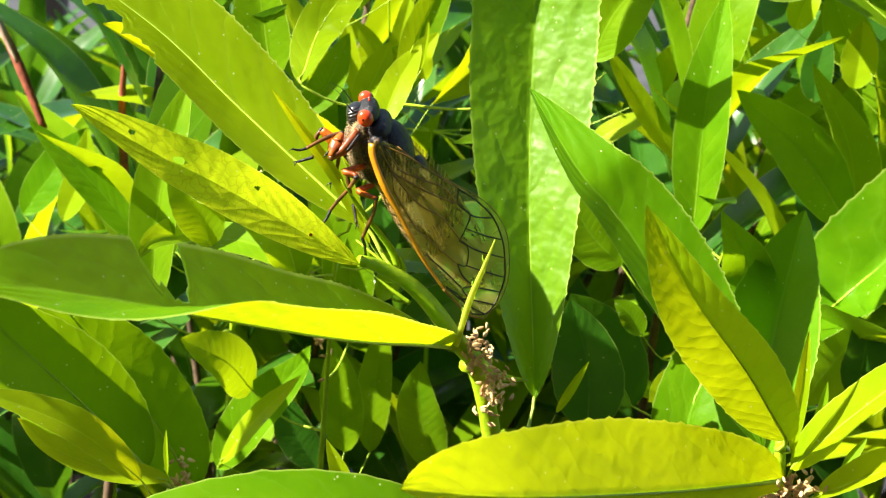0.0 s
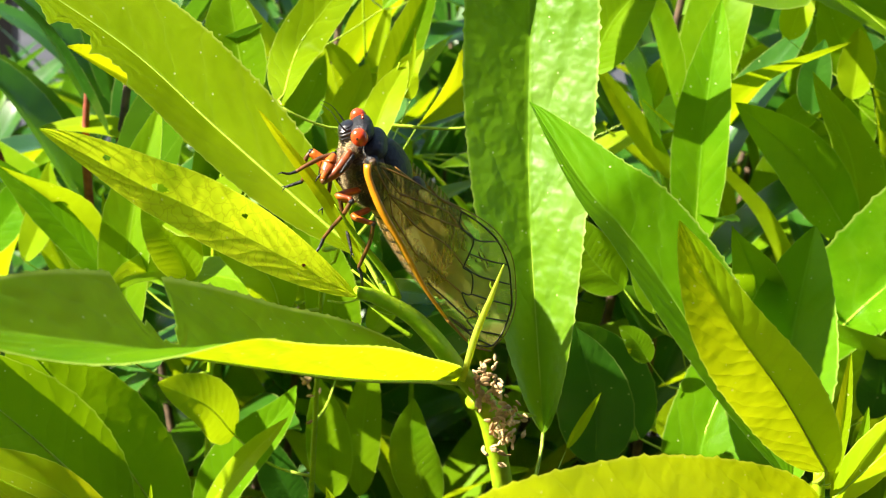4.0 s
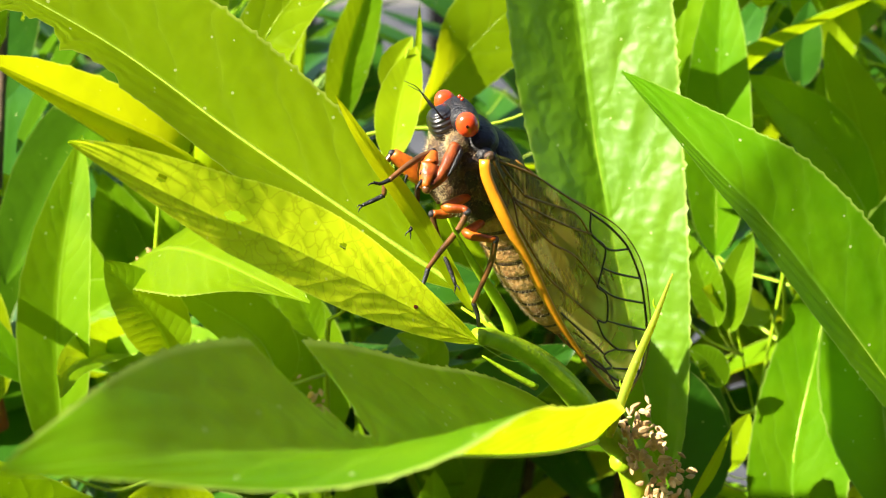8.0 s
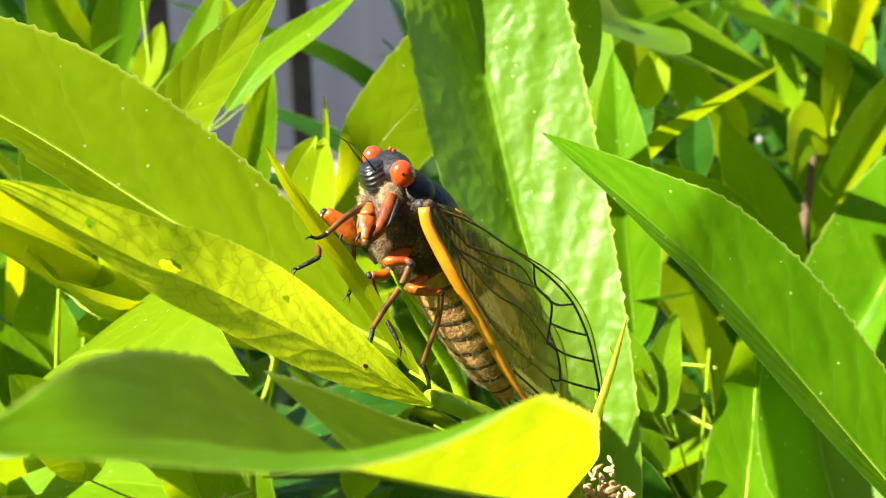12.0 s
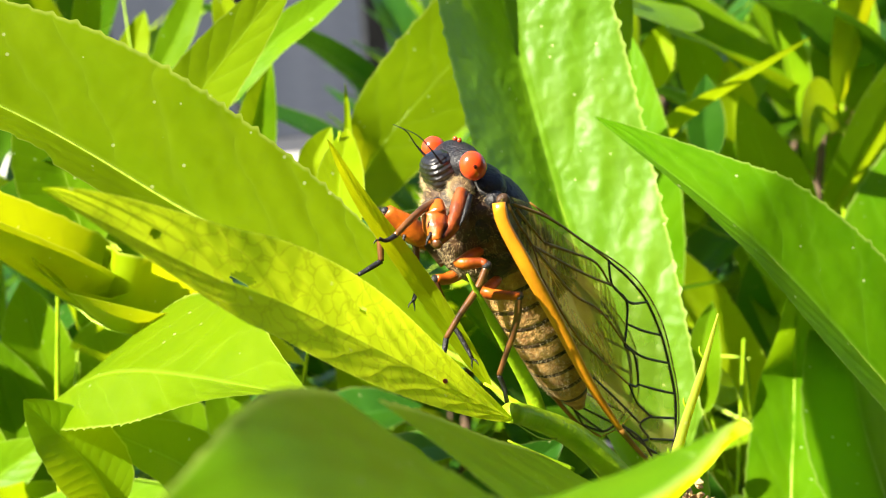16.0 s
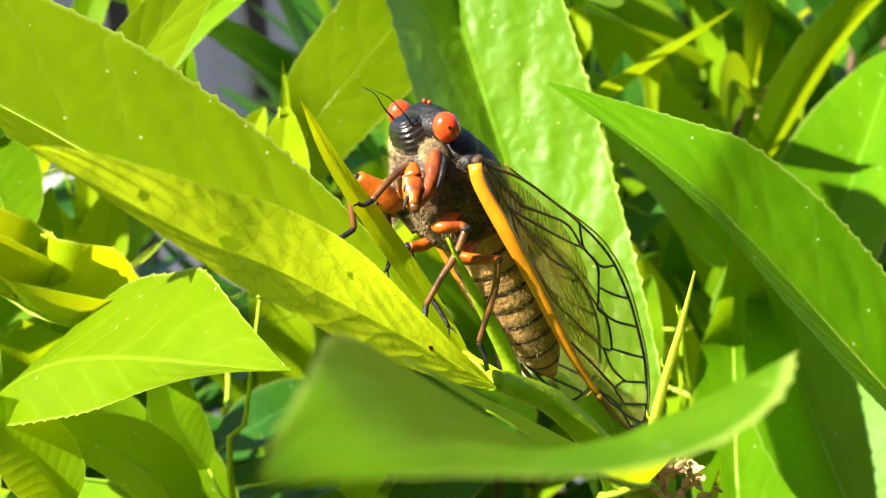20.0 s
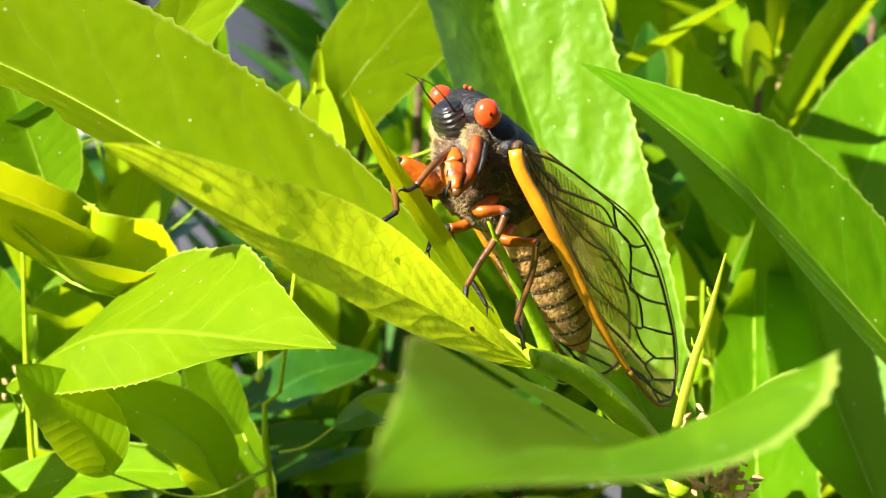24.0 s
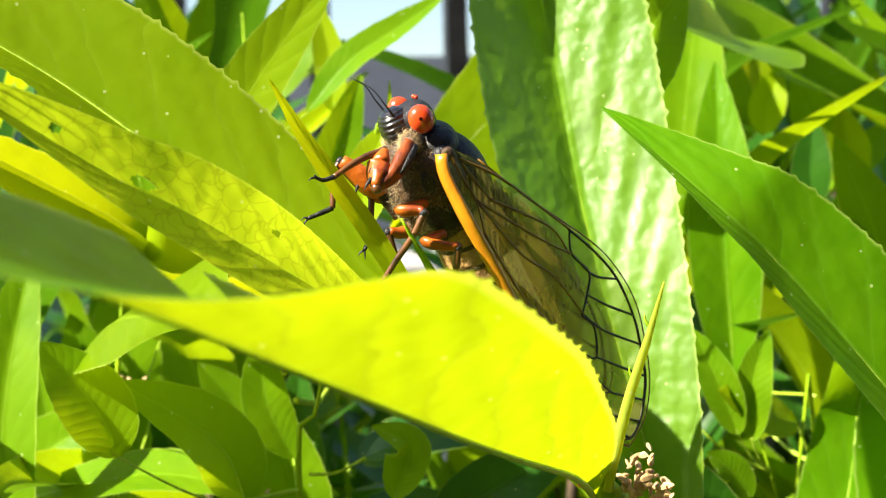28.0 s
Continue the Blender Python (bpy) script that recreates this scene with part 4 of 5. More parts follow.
leaf([(-0.04, 7.50, 0.34), (0.52, 7.50, 0.98), (1.16, 7.50, 1.40), (1.89, 7.50, 1.90)], 0.24, (-0.4, -0.8, 0.4), (14, 20), LEAF, "slanting sunlit lanceolate leaf", rows=28)
leaf([(0.54, 5.60, -0.73), (0.46, 5.60, -0.32), (0.69, 5.60, 0.07)], 0.20, (-0.2, -0.9, 0.3), (20, 14), YOUNG_SUNLIT, "small young leaf behind the insect's head", rows=28)
leaf([(0.69, 9.00, -4.60), (1.68, 9.00, -4.26), (2.77, 9.00, -4.25)], 0.50, (-0.4, -0.5, 0.75), (10, 10), SHADED, "pale shiny leaf deep under the branch", rows=28)
leaf([(0.72, 10.00, -5.71), (1.57, 10.00, -5.66), (2.62, 10.00, -5.65)], 0.49, (-0.5, -0.5, 0.7), (10, 10), SHADED, "pale shiny leaf deep under the branch", rows=28)

# ---- the insect ----
F, L = Vector((-0.44, -0.165, 0.885)).normalized(), Vector((0.08, -0.98, -0.145))
N = F.cross(L).normalized()
L = N.cross(F)
MID = Vector((-0.02, 0.30, 0.05))


def C(f, l, n):
    """A place on the insect: forward, to its left and towards its back, in plan units from between the eyes."""
    return P(*(MID + F * f + L * l + N * n))


def egg(c, r, rings=14, segs=20):
    return blob(bmesh.new(), C(*c), (F * r[0] * U, L * r[1] * U, N * r[2] * U), rings, segs)


def lump(c, r, e=0.75, rings=18, segs=28):
    """A rounded box: an ellipsoid swollen towards its corners."""
    bm = egg(c, (1, 1, 1), rings, segs)
    o = C(*c)
    for v in bm.verts:
        d = (v.co - o) / U
        p = [math.copysign(abs(d.dot(a)) ** e, d.dot(a)) for a in (F, L, N)]
        v.co = o + (F * p[0] * r[0] + L * p[1] * r[1] + N * p[2] * r[2]) * U
    return bm


def shell(name, dark, light, scale, rough, relief, dist, coat=0.0):
    m = mottled(name, dark, light, scale, rough, 0.0, 0.5, relief, dist)
    m.node_tree.nodes["Principled BSDF"].inputs["Coat Weight"].default_value = coat
    m.node_tree.nodes["Principled BSDF"].inputs["Coat Roughness"].default_value = 0.2
    return m


BLACK = shell("shell_black", (0.005, 0.005, 0.006), (0.018, 0.017, 0.020), 700.0, 0.50, 0.9, 0.0003, 0.04)
SHINY = shell("shell_glossy_black", (0.008, 0.007, 0.008), (0.020, 0.018, 0.020), 700.0, 0.30, 0.4, 0.0002, 0.5)
BROWN = shell("shell_brown", (0.012, 0.008, 0.006), (0.10, 0.05, 0.022), 650.0, 0.5, 0.8, 0.0003)
TAN = shell("belly_tan", (0.26, 0.125, 0.036), (0.64, 0.37, 0.12), 800.0, 0.62, 1.0, 0.0003)
HAIR = shell("pale_hair", (0.38, 0.27, 0.12), (0.62, 0.50, 0.28), 900.0, 0.7, 0.0, 0.0001)
EYE = shell("eye_red", (0.60, 0.045, 0.010), (0.72, 0.075, 0.014), 500.0, 0.22, 0.0, 0.0001, 0.6)
PUPIL = shell("eye_pupil", (0.05, 0.004, 0.003), (0.08, 0.006, 0.004), 500.0, 0.25, 0.0, 0.0001)
ORANGE = shell("leg_orange", (0.17, 0.024, 0.004), (0.72, 0.17, 0.008), 420.0, 0.42, 0.6, 0.0002, 0.12)
DARKRED = shell("leg_dark_red", (0.05, 0.012, 0.006), (0.46, 0.09, 0.012), 380.0, 0.45, 0.6, 0.0002, 0.12)
COSTA = shell("wing_orange", (0.56, 0.19, 0.008), (0.76, 0.33, 0.012), 300.0, 0.32, 0.3, 0.0002, 0.4)
DARKLEG = shell("leg_dark", (0.025, 0.012, 0.006), (0.22, 0.085, 0.022), 420.0, 0.32, 0.3, 0.0002, 0.3)
VEIN_ORANGE = shell("vein_orange", (0.14, 0.065, 0.012), (0.30, 0.15, 0.025), 300.0, 0.4, 0.0, 0.0001)
VEIN_PALE = shell("vein_pale", (0.34, 0.19, 0.04), (0.55, 0.36, 0.10), 300.0, 0.4, 0.0, 0.0001)
VEIN_BLACK = shell("vein_black", (0.010, 0.009, 0.007), (0.03, 0.022, 0.014), 300.0, 0.4, 0.0, 0.0001)


def scatter(t, b, colour, share):
    """A share of light that comes through from behind, mixed with the surface b."""
    tr = t.nodes.new("ShaderNodeBsdfTranslucent")
    tr.inputs["Color"].default_value = (*colour, 1)
    mx = t.nodes.new("ShaderNodeMixShader")
    mx.inputs["Fac"].default_value = share
    t.links.new(b.outputs[0], mx.inputs[1])
    t.links.new(tr.outputs[0], mx.inputs[2])
    return mx.outputs[0]


def membrane():
    """Clear, faintly yellow wing skin, crinkled so that it glints."""
    m, t, b = material("wing_membrane", 0.22, 0.0, 0.4)
    b.inputs["Base Color"].default_value = (0.70, 0.66, 0.18, 1)
    bump(t, b, noise_tex(t, 700.0, 3.0), 0.6, 0.0003)
    clear = t.nodes.new("ShaderNodeBsdfTransparent")
    clear.inputs["Color"].default_value = (0.90, 0.90, 0.60, 1)
    mx = t.nodes.new("ShaderNodeMixShader")
    t.links.new(ramp(t, noise_tex(t, 160.0, 4.0), [(0.3, (0.58, 0.58, 0.58)), (0.7, (0.78, 0.78, 0.78))]), mx.inputs["Fac"])
    t.links.new(scatter(t, b, (0.82, 0.78, 0.20), 0.6), mx.inputs[1])
    t.links.new(clear.outputs[0], mx.inputs[2])
    t.links.new(mx.outputs[0], t.nodes["Material Output"].inputs["Surface"])
    return m


SKIN = membrane()


def smoky():
    """Brownish, less clear skin of the folded hind wing."""
    m, t, b = material("hind_wing_membrane", 0.35, 0.0, 0.15)
    b.inputs["Base Color"].default_value = (0.34, 0.26, 0.10, 1)
    pleat = t.nodes.new("ShaderNodeTexWave")
    pleat.inputs["Scale"].default_value = 520.0
    pleat.inputs["Distortion"].default_value = 3.0
    t.links.new(t.nodes.new("ShaderNodeTexCoord").outputs["Object"], pleat.inputs["Vector"])
    bump(t, b, pleat.outputs["Fac"], 0.8, 0.0003)
    clear = t.nodes.new("ShaderNodeBsdfTransparent")
    clear.inputs["Color"].default_value = (0.84, 0.70, 0.36, 1)
    mx = t.nodes.new("ShaderNodeMixShader")
    t.links.new(ramp(t, pleat.outputs["Fac"], [(0.2, (0.50, 0.50, 0.50)), (0.8, (0.86, 0.86, 0.86))]), mx.inputs["Fac"])
    t.links.new(scatter(t, b, (0.56, 0.44, 0.16), 0.55), mx.inputs[1])
    t.links.new(clear.outputs[0], mx.inputs[2])
    t.links.new(mx.outputs[0], t.nodes["Material Output"].inputs["Surface"])
    return m


SMOKY = smoky()
cicada = empty("cicada", C(-0.5, 0.3, 0), "black cicada with red eyes and orange-veined clear wings on a leaf", "insect")
cam.data.dof.focus_object = cicada

# body
head = part("head", lump((-0.03, 0, 0.02), (0.125, 0.26, 0.135)), BLACK, cicada, "black head between the eyes")
face = bmesh.new()
prof = []
for i in range(61):
    u = i / 60
    a = math.pi * u
    ring = []
    for j in range(18):
        b = 6.28318 * j / 18
        ridge = (1 + 0.035 * math.sin(u * 76) * min(1.0, 2.2 * abs(math.cos(b)))) * (abs(math.cos(b)) ** 3 + abs(math.sin(b)) ** 3) ** -0.3333
        ring.append(face.verts.new(C(-0.045 + 0.17 * math.cos(a), 0.165 * math.sin(a) ** 0.7 * math.cos(b) * ridge, -0.13 + 0.135 * math.sin(a) ** 0.7 * math.sin(b) * ridge)))
    prof.append(ring)
for r, q in zip(prof, prof[1:]):
    for j in range(18):
        face.faces.new((r[j], r[(j + 1) % 18], q[(j + 1) % 18], q[j]))
part("clypeus", face, SHINY, head, "ridged black bulging face")
for s in (1, -1):
    e = part("compound_eye", egg((0.005, 0.31 * s, 0.0), (0.112, 0.09, 0.098), 20, 28), EYE, cicada, "glossy orange-red compound eye")
    part("pupil", blob(bmesh.new(), C(0.005, 0.31 * s, 0.0) + (F * 0.025 + L * s * 0.087 - N * 0.022) * U, (F * 0.016 * U, L * 0.006 * U, N * 0.013 * U), 6, 8), PUPIL, e, "dark spot on the eye")
    part("ocellus", egg((0.11, 0.035 * s, 0.09), (0.018, 0.018, 0.018), 6, 8), EYE, head, "tiny red simple eye")
    part("antenna", bar([C(0.06, 0.12 * s, -0.14), C(0.2, 0.14 * s, -0.17), C(0.34, 0.10 * s, -0.2), C(0.46, 0.06 * s, -0.28)], [0.012 * U, 0.006 * U, 0.004 * U, 0.002 * U], 6, 14), BLACK, head, "thin black bristle antenna")
part("pronotum", lump((-0.26, 0, 0.05), (0.145, 0.34, 0.19), 0.8), BLACK, cicada, "black collar plate")
meso = egg((-0.60, 0, 0.12), (0.39, 0.32, 0.25), 18, 24)
part("mesonotum", meso, BLACK, cicada, "domed black back plate")
part("scutellum", egg((-0.97, 0, 0.34), (0.13, 0.16, 0.09)), BROWN, cicada, "raised brown cross plate")
part("thorax", egg((-0.55, 0, -0.10), (0.50, 0.42, 0.34), 18, 24), BROWN, cicada, "brown hairy underside of the thorax")
part("cheek", egg((-0.15, 0.20, -0.12), (0.09, 0.11, 0.10)), BROWN, head, "brown cheek with pale hair")
part("cheek", egg((-0.15, -0.20, -0.12), (0.09, 0.11, 0.10)), BROWN, head, "brown cheek with pale hair")
for s in (1, -1):
    part("side_plate", egg((-0.40, 0.31 * s, -0.10), (0.15, 0.09, 0.17)), BROWN, cicada, "dark brown thorax side plate")
    part("side_plate", egg((-0.70, 0.33 * s, -0.16), (0.16, 0.08, 0.15)), BLACK, cicada, "black thorax side plate")

# abdomen: overlapping rings
for k in range(9):
    f0, f1 = -0.86 - 0.175 * k, -0.86 - 0.175 * (k + 1) - 0.03
    r = lambda f: 0.325 * max(0.05, 1 - max(0.0, (-f - 1.05) / 1.42) ** 2.1) ** 0.6
    bm = bmesh.new()
    rings = []
    for i in range(7):
        u = i / 6
        f = f0 + (f1 - f0) * u
        rr = r(f) * (0.955 + 0.065 * u ** 0.6 - 0.05 * max(0.0, u - 0.85) / 0.15)
        rings.append([bm.verts.new(C(f, rr * math.cos(6.28318 * j / 26), 0.03 + 0.02 * k / 9 + 0.96 * rr * math.sin(6.28318 * j / 26))) for j in range(26)])
    for a, b in zip(rings, rings[1:]):
        for j in range(26):
            bm.faces.new((a[j], a[(j + 1) % 26], b[(j + 1) % 26], b[j]))
    bm.faces.new(rings[-1])
    ring = part("abdomen_ring", bm, TAN, cicada, "tan hairy abdomen ring")
    bm = bmesh.new()
    rings = []
    for i in range(5):
        f = f0 - 0.008 - 0.011 * i
        rr = r(f) * (0.985 + 0.02 * math.sin(math.pi * i / 4))
        rings.append([bm.verts.new(C(f, rr * math.cos(6.28318 * j / 26), 0.03 + 0.02 * k / 9 + 0.96 * rr * math.sin(6.28318 * j / 26))) for j in range(26)])
    for a, b in zip(rings, rings[1:]):
        for j in range(26):
            bm.faces.new((a[j], a[(j + 1) % 26], b[(j + 1) % 26], b[j]))
    part("ring_border", bm, BROWN, ring, "dark brown ring border")


def fuzz(name, count, seed, where, length, parent):
    """Fine pale hairs standing out of the body."""
    rnd = random.Random(seed)
    bm = bmesh.new()
    for _ in range(count):
        (f, l, n), (df, dl, dn) = where(rnd)
        a, b = C(f, l, n), C(f + df * length, l + dl * length, n + dn * length)
        w = (b - a).cross(Vector((rnd.uniform(-1, 1), rnd.uniform(-1, 1), rnd.uniform(-1, 1)))).normalized() * 0.0013 * U
        w2 = (b - a).normalized().cross(w)
        v = [bm.verts.new(a + w), bm.verts.new(a - w * 0.5 + w2 * 0.9), bm.verts.new(a - w * 0.5 - w2 * 0.9), bm.verts.new(b)]
        for i, j in ((0, 1), (1, 2), (2, 0)):
            bm.faces.new((v[i], v[j], v[3]))
    return tagged(part(name, bm, HAIR, parent, "fine pale hairs"), kind="stuff")


def on_belly(rnd):
    f = rnd.uniform(-2.2, -0.95)
    a = rnd.uniform(-2.9, 0.5)
    r = 0.325 * max(0.05, 1 - max(0.0, (-f - 1.05) / 1.42) ** 2.1) ** 0.6
    return (f, r * math.cos(a), 0.04 + 0.96 * r * math.sin(a)), (-0.5 + rnd.gauss(0, 0.4), math.cos(a), math.sin(a))


def on_thorax(rnd):
    a, b = rnd.uniform(-0.5, 2.6), rnd.uniform(-1.4, 0.2)
    d = (math.cos(a) * math.cos(b), math.sin(a) * math.cos(b), math.sin(b))
    return (-0.55 + 0.5 * d[0], 0.42 * d[1], -0.10 + 0.34 * d[2]), tuple(v + rnd.gauss(0, 0.4) for v in d)


def on_cheek(rnd):
    a, b = rnd.uniform(-0.4, 2.6), rnd.uniform(-1.4, 0.4)
    s = rnd.choice((1, 1, -1))
    d = (math.cos(a) * math.cos(b), math.sin(a) * math.cos(b), math.sin(b))
    return (-0.15 + 0.09 * d[0], s * (0.20 + 0.11 * d[1]), -0.12 + 0.10 * d[2]), (d[0] + rnd.gauss(0, 0.5), s * d[1], d[2] + rnd.gauss(0, 0.5))


fuzz("hair", 3600, 11, on_belly, 0.026, cicada)
fuzz("hair", 2200, 12, on_thorax, 0.034, cicada)
fuzz("hair", 1200, 13, on_cheek, 0.03, cicada)


# legs, from the body outwards: lists of plan points
def leg(label, femur, tibia, tarsus, thick, far=False):
    fe = part("leg", bar([P(*q) for q in femur], [r * U for r in thick[0]], 8, 18, 0.72), ORANGE, cicada, label)
    part("knee", blob(bmesh.new(), P(*femur[-1]), (F * 0.036 * U, L * 0.036 * U, N * 0.036 * U), 8, 10), BLACK, fe, "dark knee joint")
    part("tibia", bar([P(*q) for q in tibia], [r * U * 0.82 for r in thick[1]], 8, 18), DARKLEG, fe, "dark brown shin")
    part("tarsus", bar([P(*q) for q in tarsus], [r * U for r in thick[2]], 7, 12), BLACK, fe, "black foot with claws")
    q, d = Vector(tarsus[-1]), (Vector(tarsus[-1]) - Vector(tarsus[-2])).normalized()
    for s in (1, -1):
        o = d.cross(Vector((0.3, 0.8, 0.5))).normalized() * s
        part("claw", bar([P(*q), P(*(q + d * 0.03 + o * 0.02)), P(*(q + d * 0.05 + o * 0.03 - Vector((0, 0, 0.02))))], [0.009 * U, 0.007 * U, 0.002 * U], 5, 6), BLACK, fe, "tiny black claw")
    return fe


near_front = leg("near orange front leg raised off the leaf", [(-0.38, -0.14, -0.48), (-0.355, -0.09, -0.40), (-0.32, -0.03, -0.30), (-0.28, 0.03, -0.22)],
    [(-0.28, 0.03, -0.22), (-0.40, -0.02, -0.25), (-0.55, -0.10, -0.32), (-0.68, -0.16, -0.40)], [(-0.68, -0.16, -0.40), (-0.76, -0.20, -0.42), (-0.82, -0.25, -0.40)],
    ([0.055, 0.098, 0.094, 0.05], [0.036, 0.032, 0.026], [0.020, 0.016, 0.012]))
part("coxa", bar([P(-0.08, 0.02, -0.16), P(-0.15, -0.04, -0.29), P(-0.25, -0.10, -0.41), P(-0.36, -0.14, -0.49)], [0.055 * U, 0.085 * U, 0.075 * U, 0.045 * U], 8, 18, 0.75), DARKRED, near_front, "orange-red upper leg joint")
part("coxa_patch", bar([P(-0.05, -0.045, -0.19), P(-0.11, -0.10, -0.29), P(-0.19, -0.155, -0.39)], [0.025 * U, 0.042 * U, 0.015 * U], 8, 12, 0.6), BLACK, near_front, "black patch on the upper leg")
part("joint", blob(bmesh.new(), P(-0.37, -0.14, -0.49), (F * 0.045 * U, L * 0.05 * U, N * 0.04 * U), 8, 10), DARKLEG, near_front, "dark leg joint")
part("spine", bar([P(-0.40, -0.13, -0.42), P(-0.44, -0.15, -0.46), P(-0.46, -0.16, -0.50)], [0.02 * U, 0.012 * U, 0.003 * U], 6, 6), BLACK, near_front, "dark spine under the thigh")
part("spine", bar([P(-0.36, -0.09, -0.33), P(-0.40, -0.10, -0.35), P(-0.42, -0.11, -0.38)], [0.016 * U, 0.010 * U, 0.003 * U], 6, 6), BLACK, near_front, "dark spine under the thigh")
part("stripe", bar([P(-0.375, -0.15, -0.46), P(-0.335, -0.115, -0.38), P(-0.295, -0.055, -0.27)], [0.01 * U, 0.016 * U, 0.008 * U], 6, 12, 0.5), DARKLEG, near_front, "dark stripe along the thigh")
far_front = leg("far orange front leg gripping the leaf", [(-0.10, 0.35, -0.35), (-0.28, 0.35, -0.50), (-0.42, 0.35, -0.40), (-0.56, 0.35, -0.29)],
    [(-0.56, 0.35, -0.29), (-0.62, 0.34, -0.38), (-0.63, 0.32, -0.52), (-0.64, 0.30, -0.64)], [(-0.64, 0.30, -0.64), (-0.72, 0.28, -0.67), (-0.83, 0.26, -0.71)],
    ([0.08, 0.105, 0.11, 0.07], [0.036, 0.034, 0.028], [0.022, 0.020, 0.016]))
leg("near orange middle leg standing on the leaf", [(0.02, 0.05, -0.62), (-0.19, -0.12, -0.66), (-0.06, -0.20, -0.66), (-0.04, -0.24, -0.68)],
    [(-0.04, -0.24, -0.68), (-0.12, -0.22, -0.84), (-0.24, -0.16, -1.02), (-0.34, -0.12, -1.18)], [(-0.34, -0.12, -1.18), (-0.37, -0.14, -1.27), (-0.41, -0.17, -1.33)],
    ([0.055, 0.062, 0.055, 0.04], [0.034, 0.032, 0.026], [0.022, 0.02, 0.015]))
leg("near orange hind leg standing on the leaf", [(0.15, 0.05, -0.85), (0.0, -0.1, -0.90), (0.14, -0.16, -0.93), (0.22, -0.18, -0.94)],
    [(0.22, -0.18, -0.94), (0.20, -0.14, -1.15), (0.13, -0.08, -1.38), (0.08, -0.05, -1.53)], [(0.08, -0.05, -1.53), (0.12, -0.04, -1.64), (0.14, -0.03, -1.77)],
    ([0.05, 0.06, 0.05, 0.04], [0.034, 0.032, 0.026], [0.022, 0.02, 0.015]))
leg("far orange middle leg behind the body", [(0.0, 0.45, -0.55), (-0.2, 0.45, -0.58), (-0.32, 0.42, -0.56)], [(-0.32, 0.42, -0.56), (-0.33, 0.40, -0.68), (-0.34, 0.38, -0.82)], [(-0.34, 0.38, -0.82), (-0.36, 0.36, -0.9), (-0.40, 0.34, -0.97)],
    ([0.06, 0.07, 0.05], [0.034, 0.032, 0.026], [0.022, 0.02, 0.015]))
leg("far orange hind leg behind the body", [(0.1, 0.4, -0.8), (-0.1, 0.4, -0.85), (-0.2, 0.38, -0.84)], [(-0.2, 0.38, -0.84), (-0.17, 0.36, -0.98), (-0.10, 0.32, -1.2)], [(-0.10, 0.32, -1.2), (-0.05, 0.25, -1.34), (-0.02, 0.2, -1.44)],
    ([0.06, 0.07, 0.05], [0.034, 0.032, 0.026], [0.022, 0.02, 0.015]))
part("spine", bar([P(-0.42, 0.33, -0.45), P(-0.45, 0.31, -0.50), P(-0.46, 0.30, -0.55)], [0.02 * U, 0.012 * U, 0.003 * U], 6, 6), BLACK, far_front, "dark spine under the thigh")
part("side_patch", egg((-0.46, 0.375, -0.16), (0.13, 0.035, 0.07), 10, 12), BLACK, cicada, "black patch on the side of the thorax")
part("side_patch", egg((-0.30, 0.34, 0.02), (0.07, 0.07, 0.08), 10, 12), BLACK, cicada, "black patch behind the eye")
part("beak", bar([C(-0.18, 0.0, -0.28), C(-0.4, 0.02, -0.46), C(-0.66, 0.03, -0.46)], [0.06 * U, 0.05 * U, 0.02 * U], 8, 12), BROWN, head, "brown sucking beak")


# wings: a tent over the back; veins follow (forward, back) places on each half
def roof(f, n, s):
    if s < 0 and n > 0:
        n *= 0.70
    base = 0.10 * math.exp(-((f + 0.3) / 0.35) ** 2)
    l = 0.6 - 0.6 * (n / 0.70 if s < 0 and n > 0 else n) + 0.05 * math.sin(math.pi * min(1, max(0, n))) - base
    return C(f, l * s, n)


LOWER = [(-0.25, -0.02), (-0.4, -0.07), (-0.76, -0.08), (-1.23, -0.05), (-1.87, -0.02), (-2.45, 0.06), (-2.95, 0.2), (-3.17, 0.36)]
UPPER = [(-0.25, 0.06), (-0.45, 0.24), (-0.91, 0.47), (-1.58, 0.86), (-1.96, 1.0), (-2.31, 1.03), (-2.63, 0.95), (-2.9, 0.83), (-3.1, 0.62), (-3.17, 0.38)]
AMBIENT = [(-1.35, 0.70), (-1.67, 0.85), (-2.0, 0.95), (-2.36, 0.95), (-2.6, 0.89), (-2.84, 0.80), (-2.98, 0.68), (-3.08, 0.55), (-3.12, 0.40), (-3.0, 0.25)]
CROSS = ["-1.36,.71 -1.53,.63 -1.76,.71 -1.89,.60 -1.99,.47", "-1.99,.47 -2.15,.53 -2.35,.43 -2.26,.34", "-2.68,.43 -2.61,.27 -2.78,.29 -2.68,.18 -2.45,.10",
         "-1.53,.63 -1.81,.74 -2.01,.95", "-1.89,.60 -2.11,.75 -2.36,.95", "-1.97,.48 -2.24,.61 -2.60,.89", "-2.35,.43 -2.58,.60 -2.84,.80",
         "-2.69,.42 -2.98,.68", "-2.80,.30 -3.08,.55", "-2.68,.18 -2.90,.27 -3.12,.40", "-2.26,.34 -2.46,.34 -2.69,.42", "-1.90,.04 -2.25,.16 -2.59,.27", "-2.45,.10 -2.70,.21 -3.0,.25"]
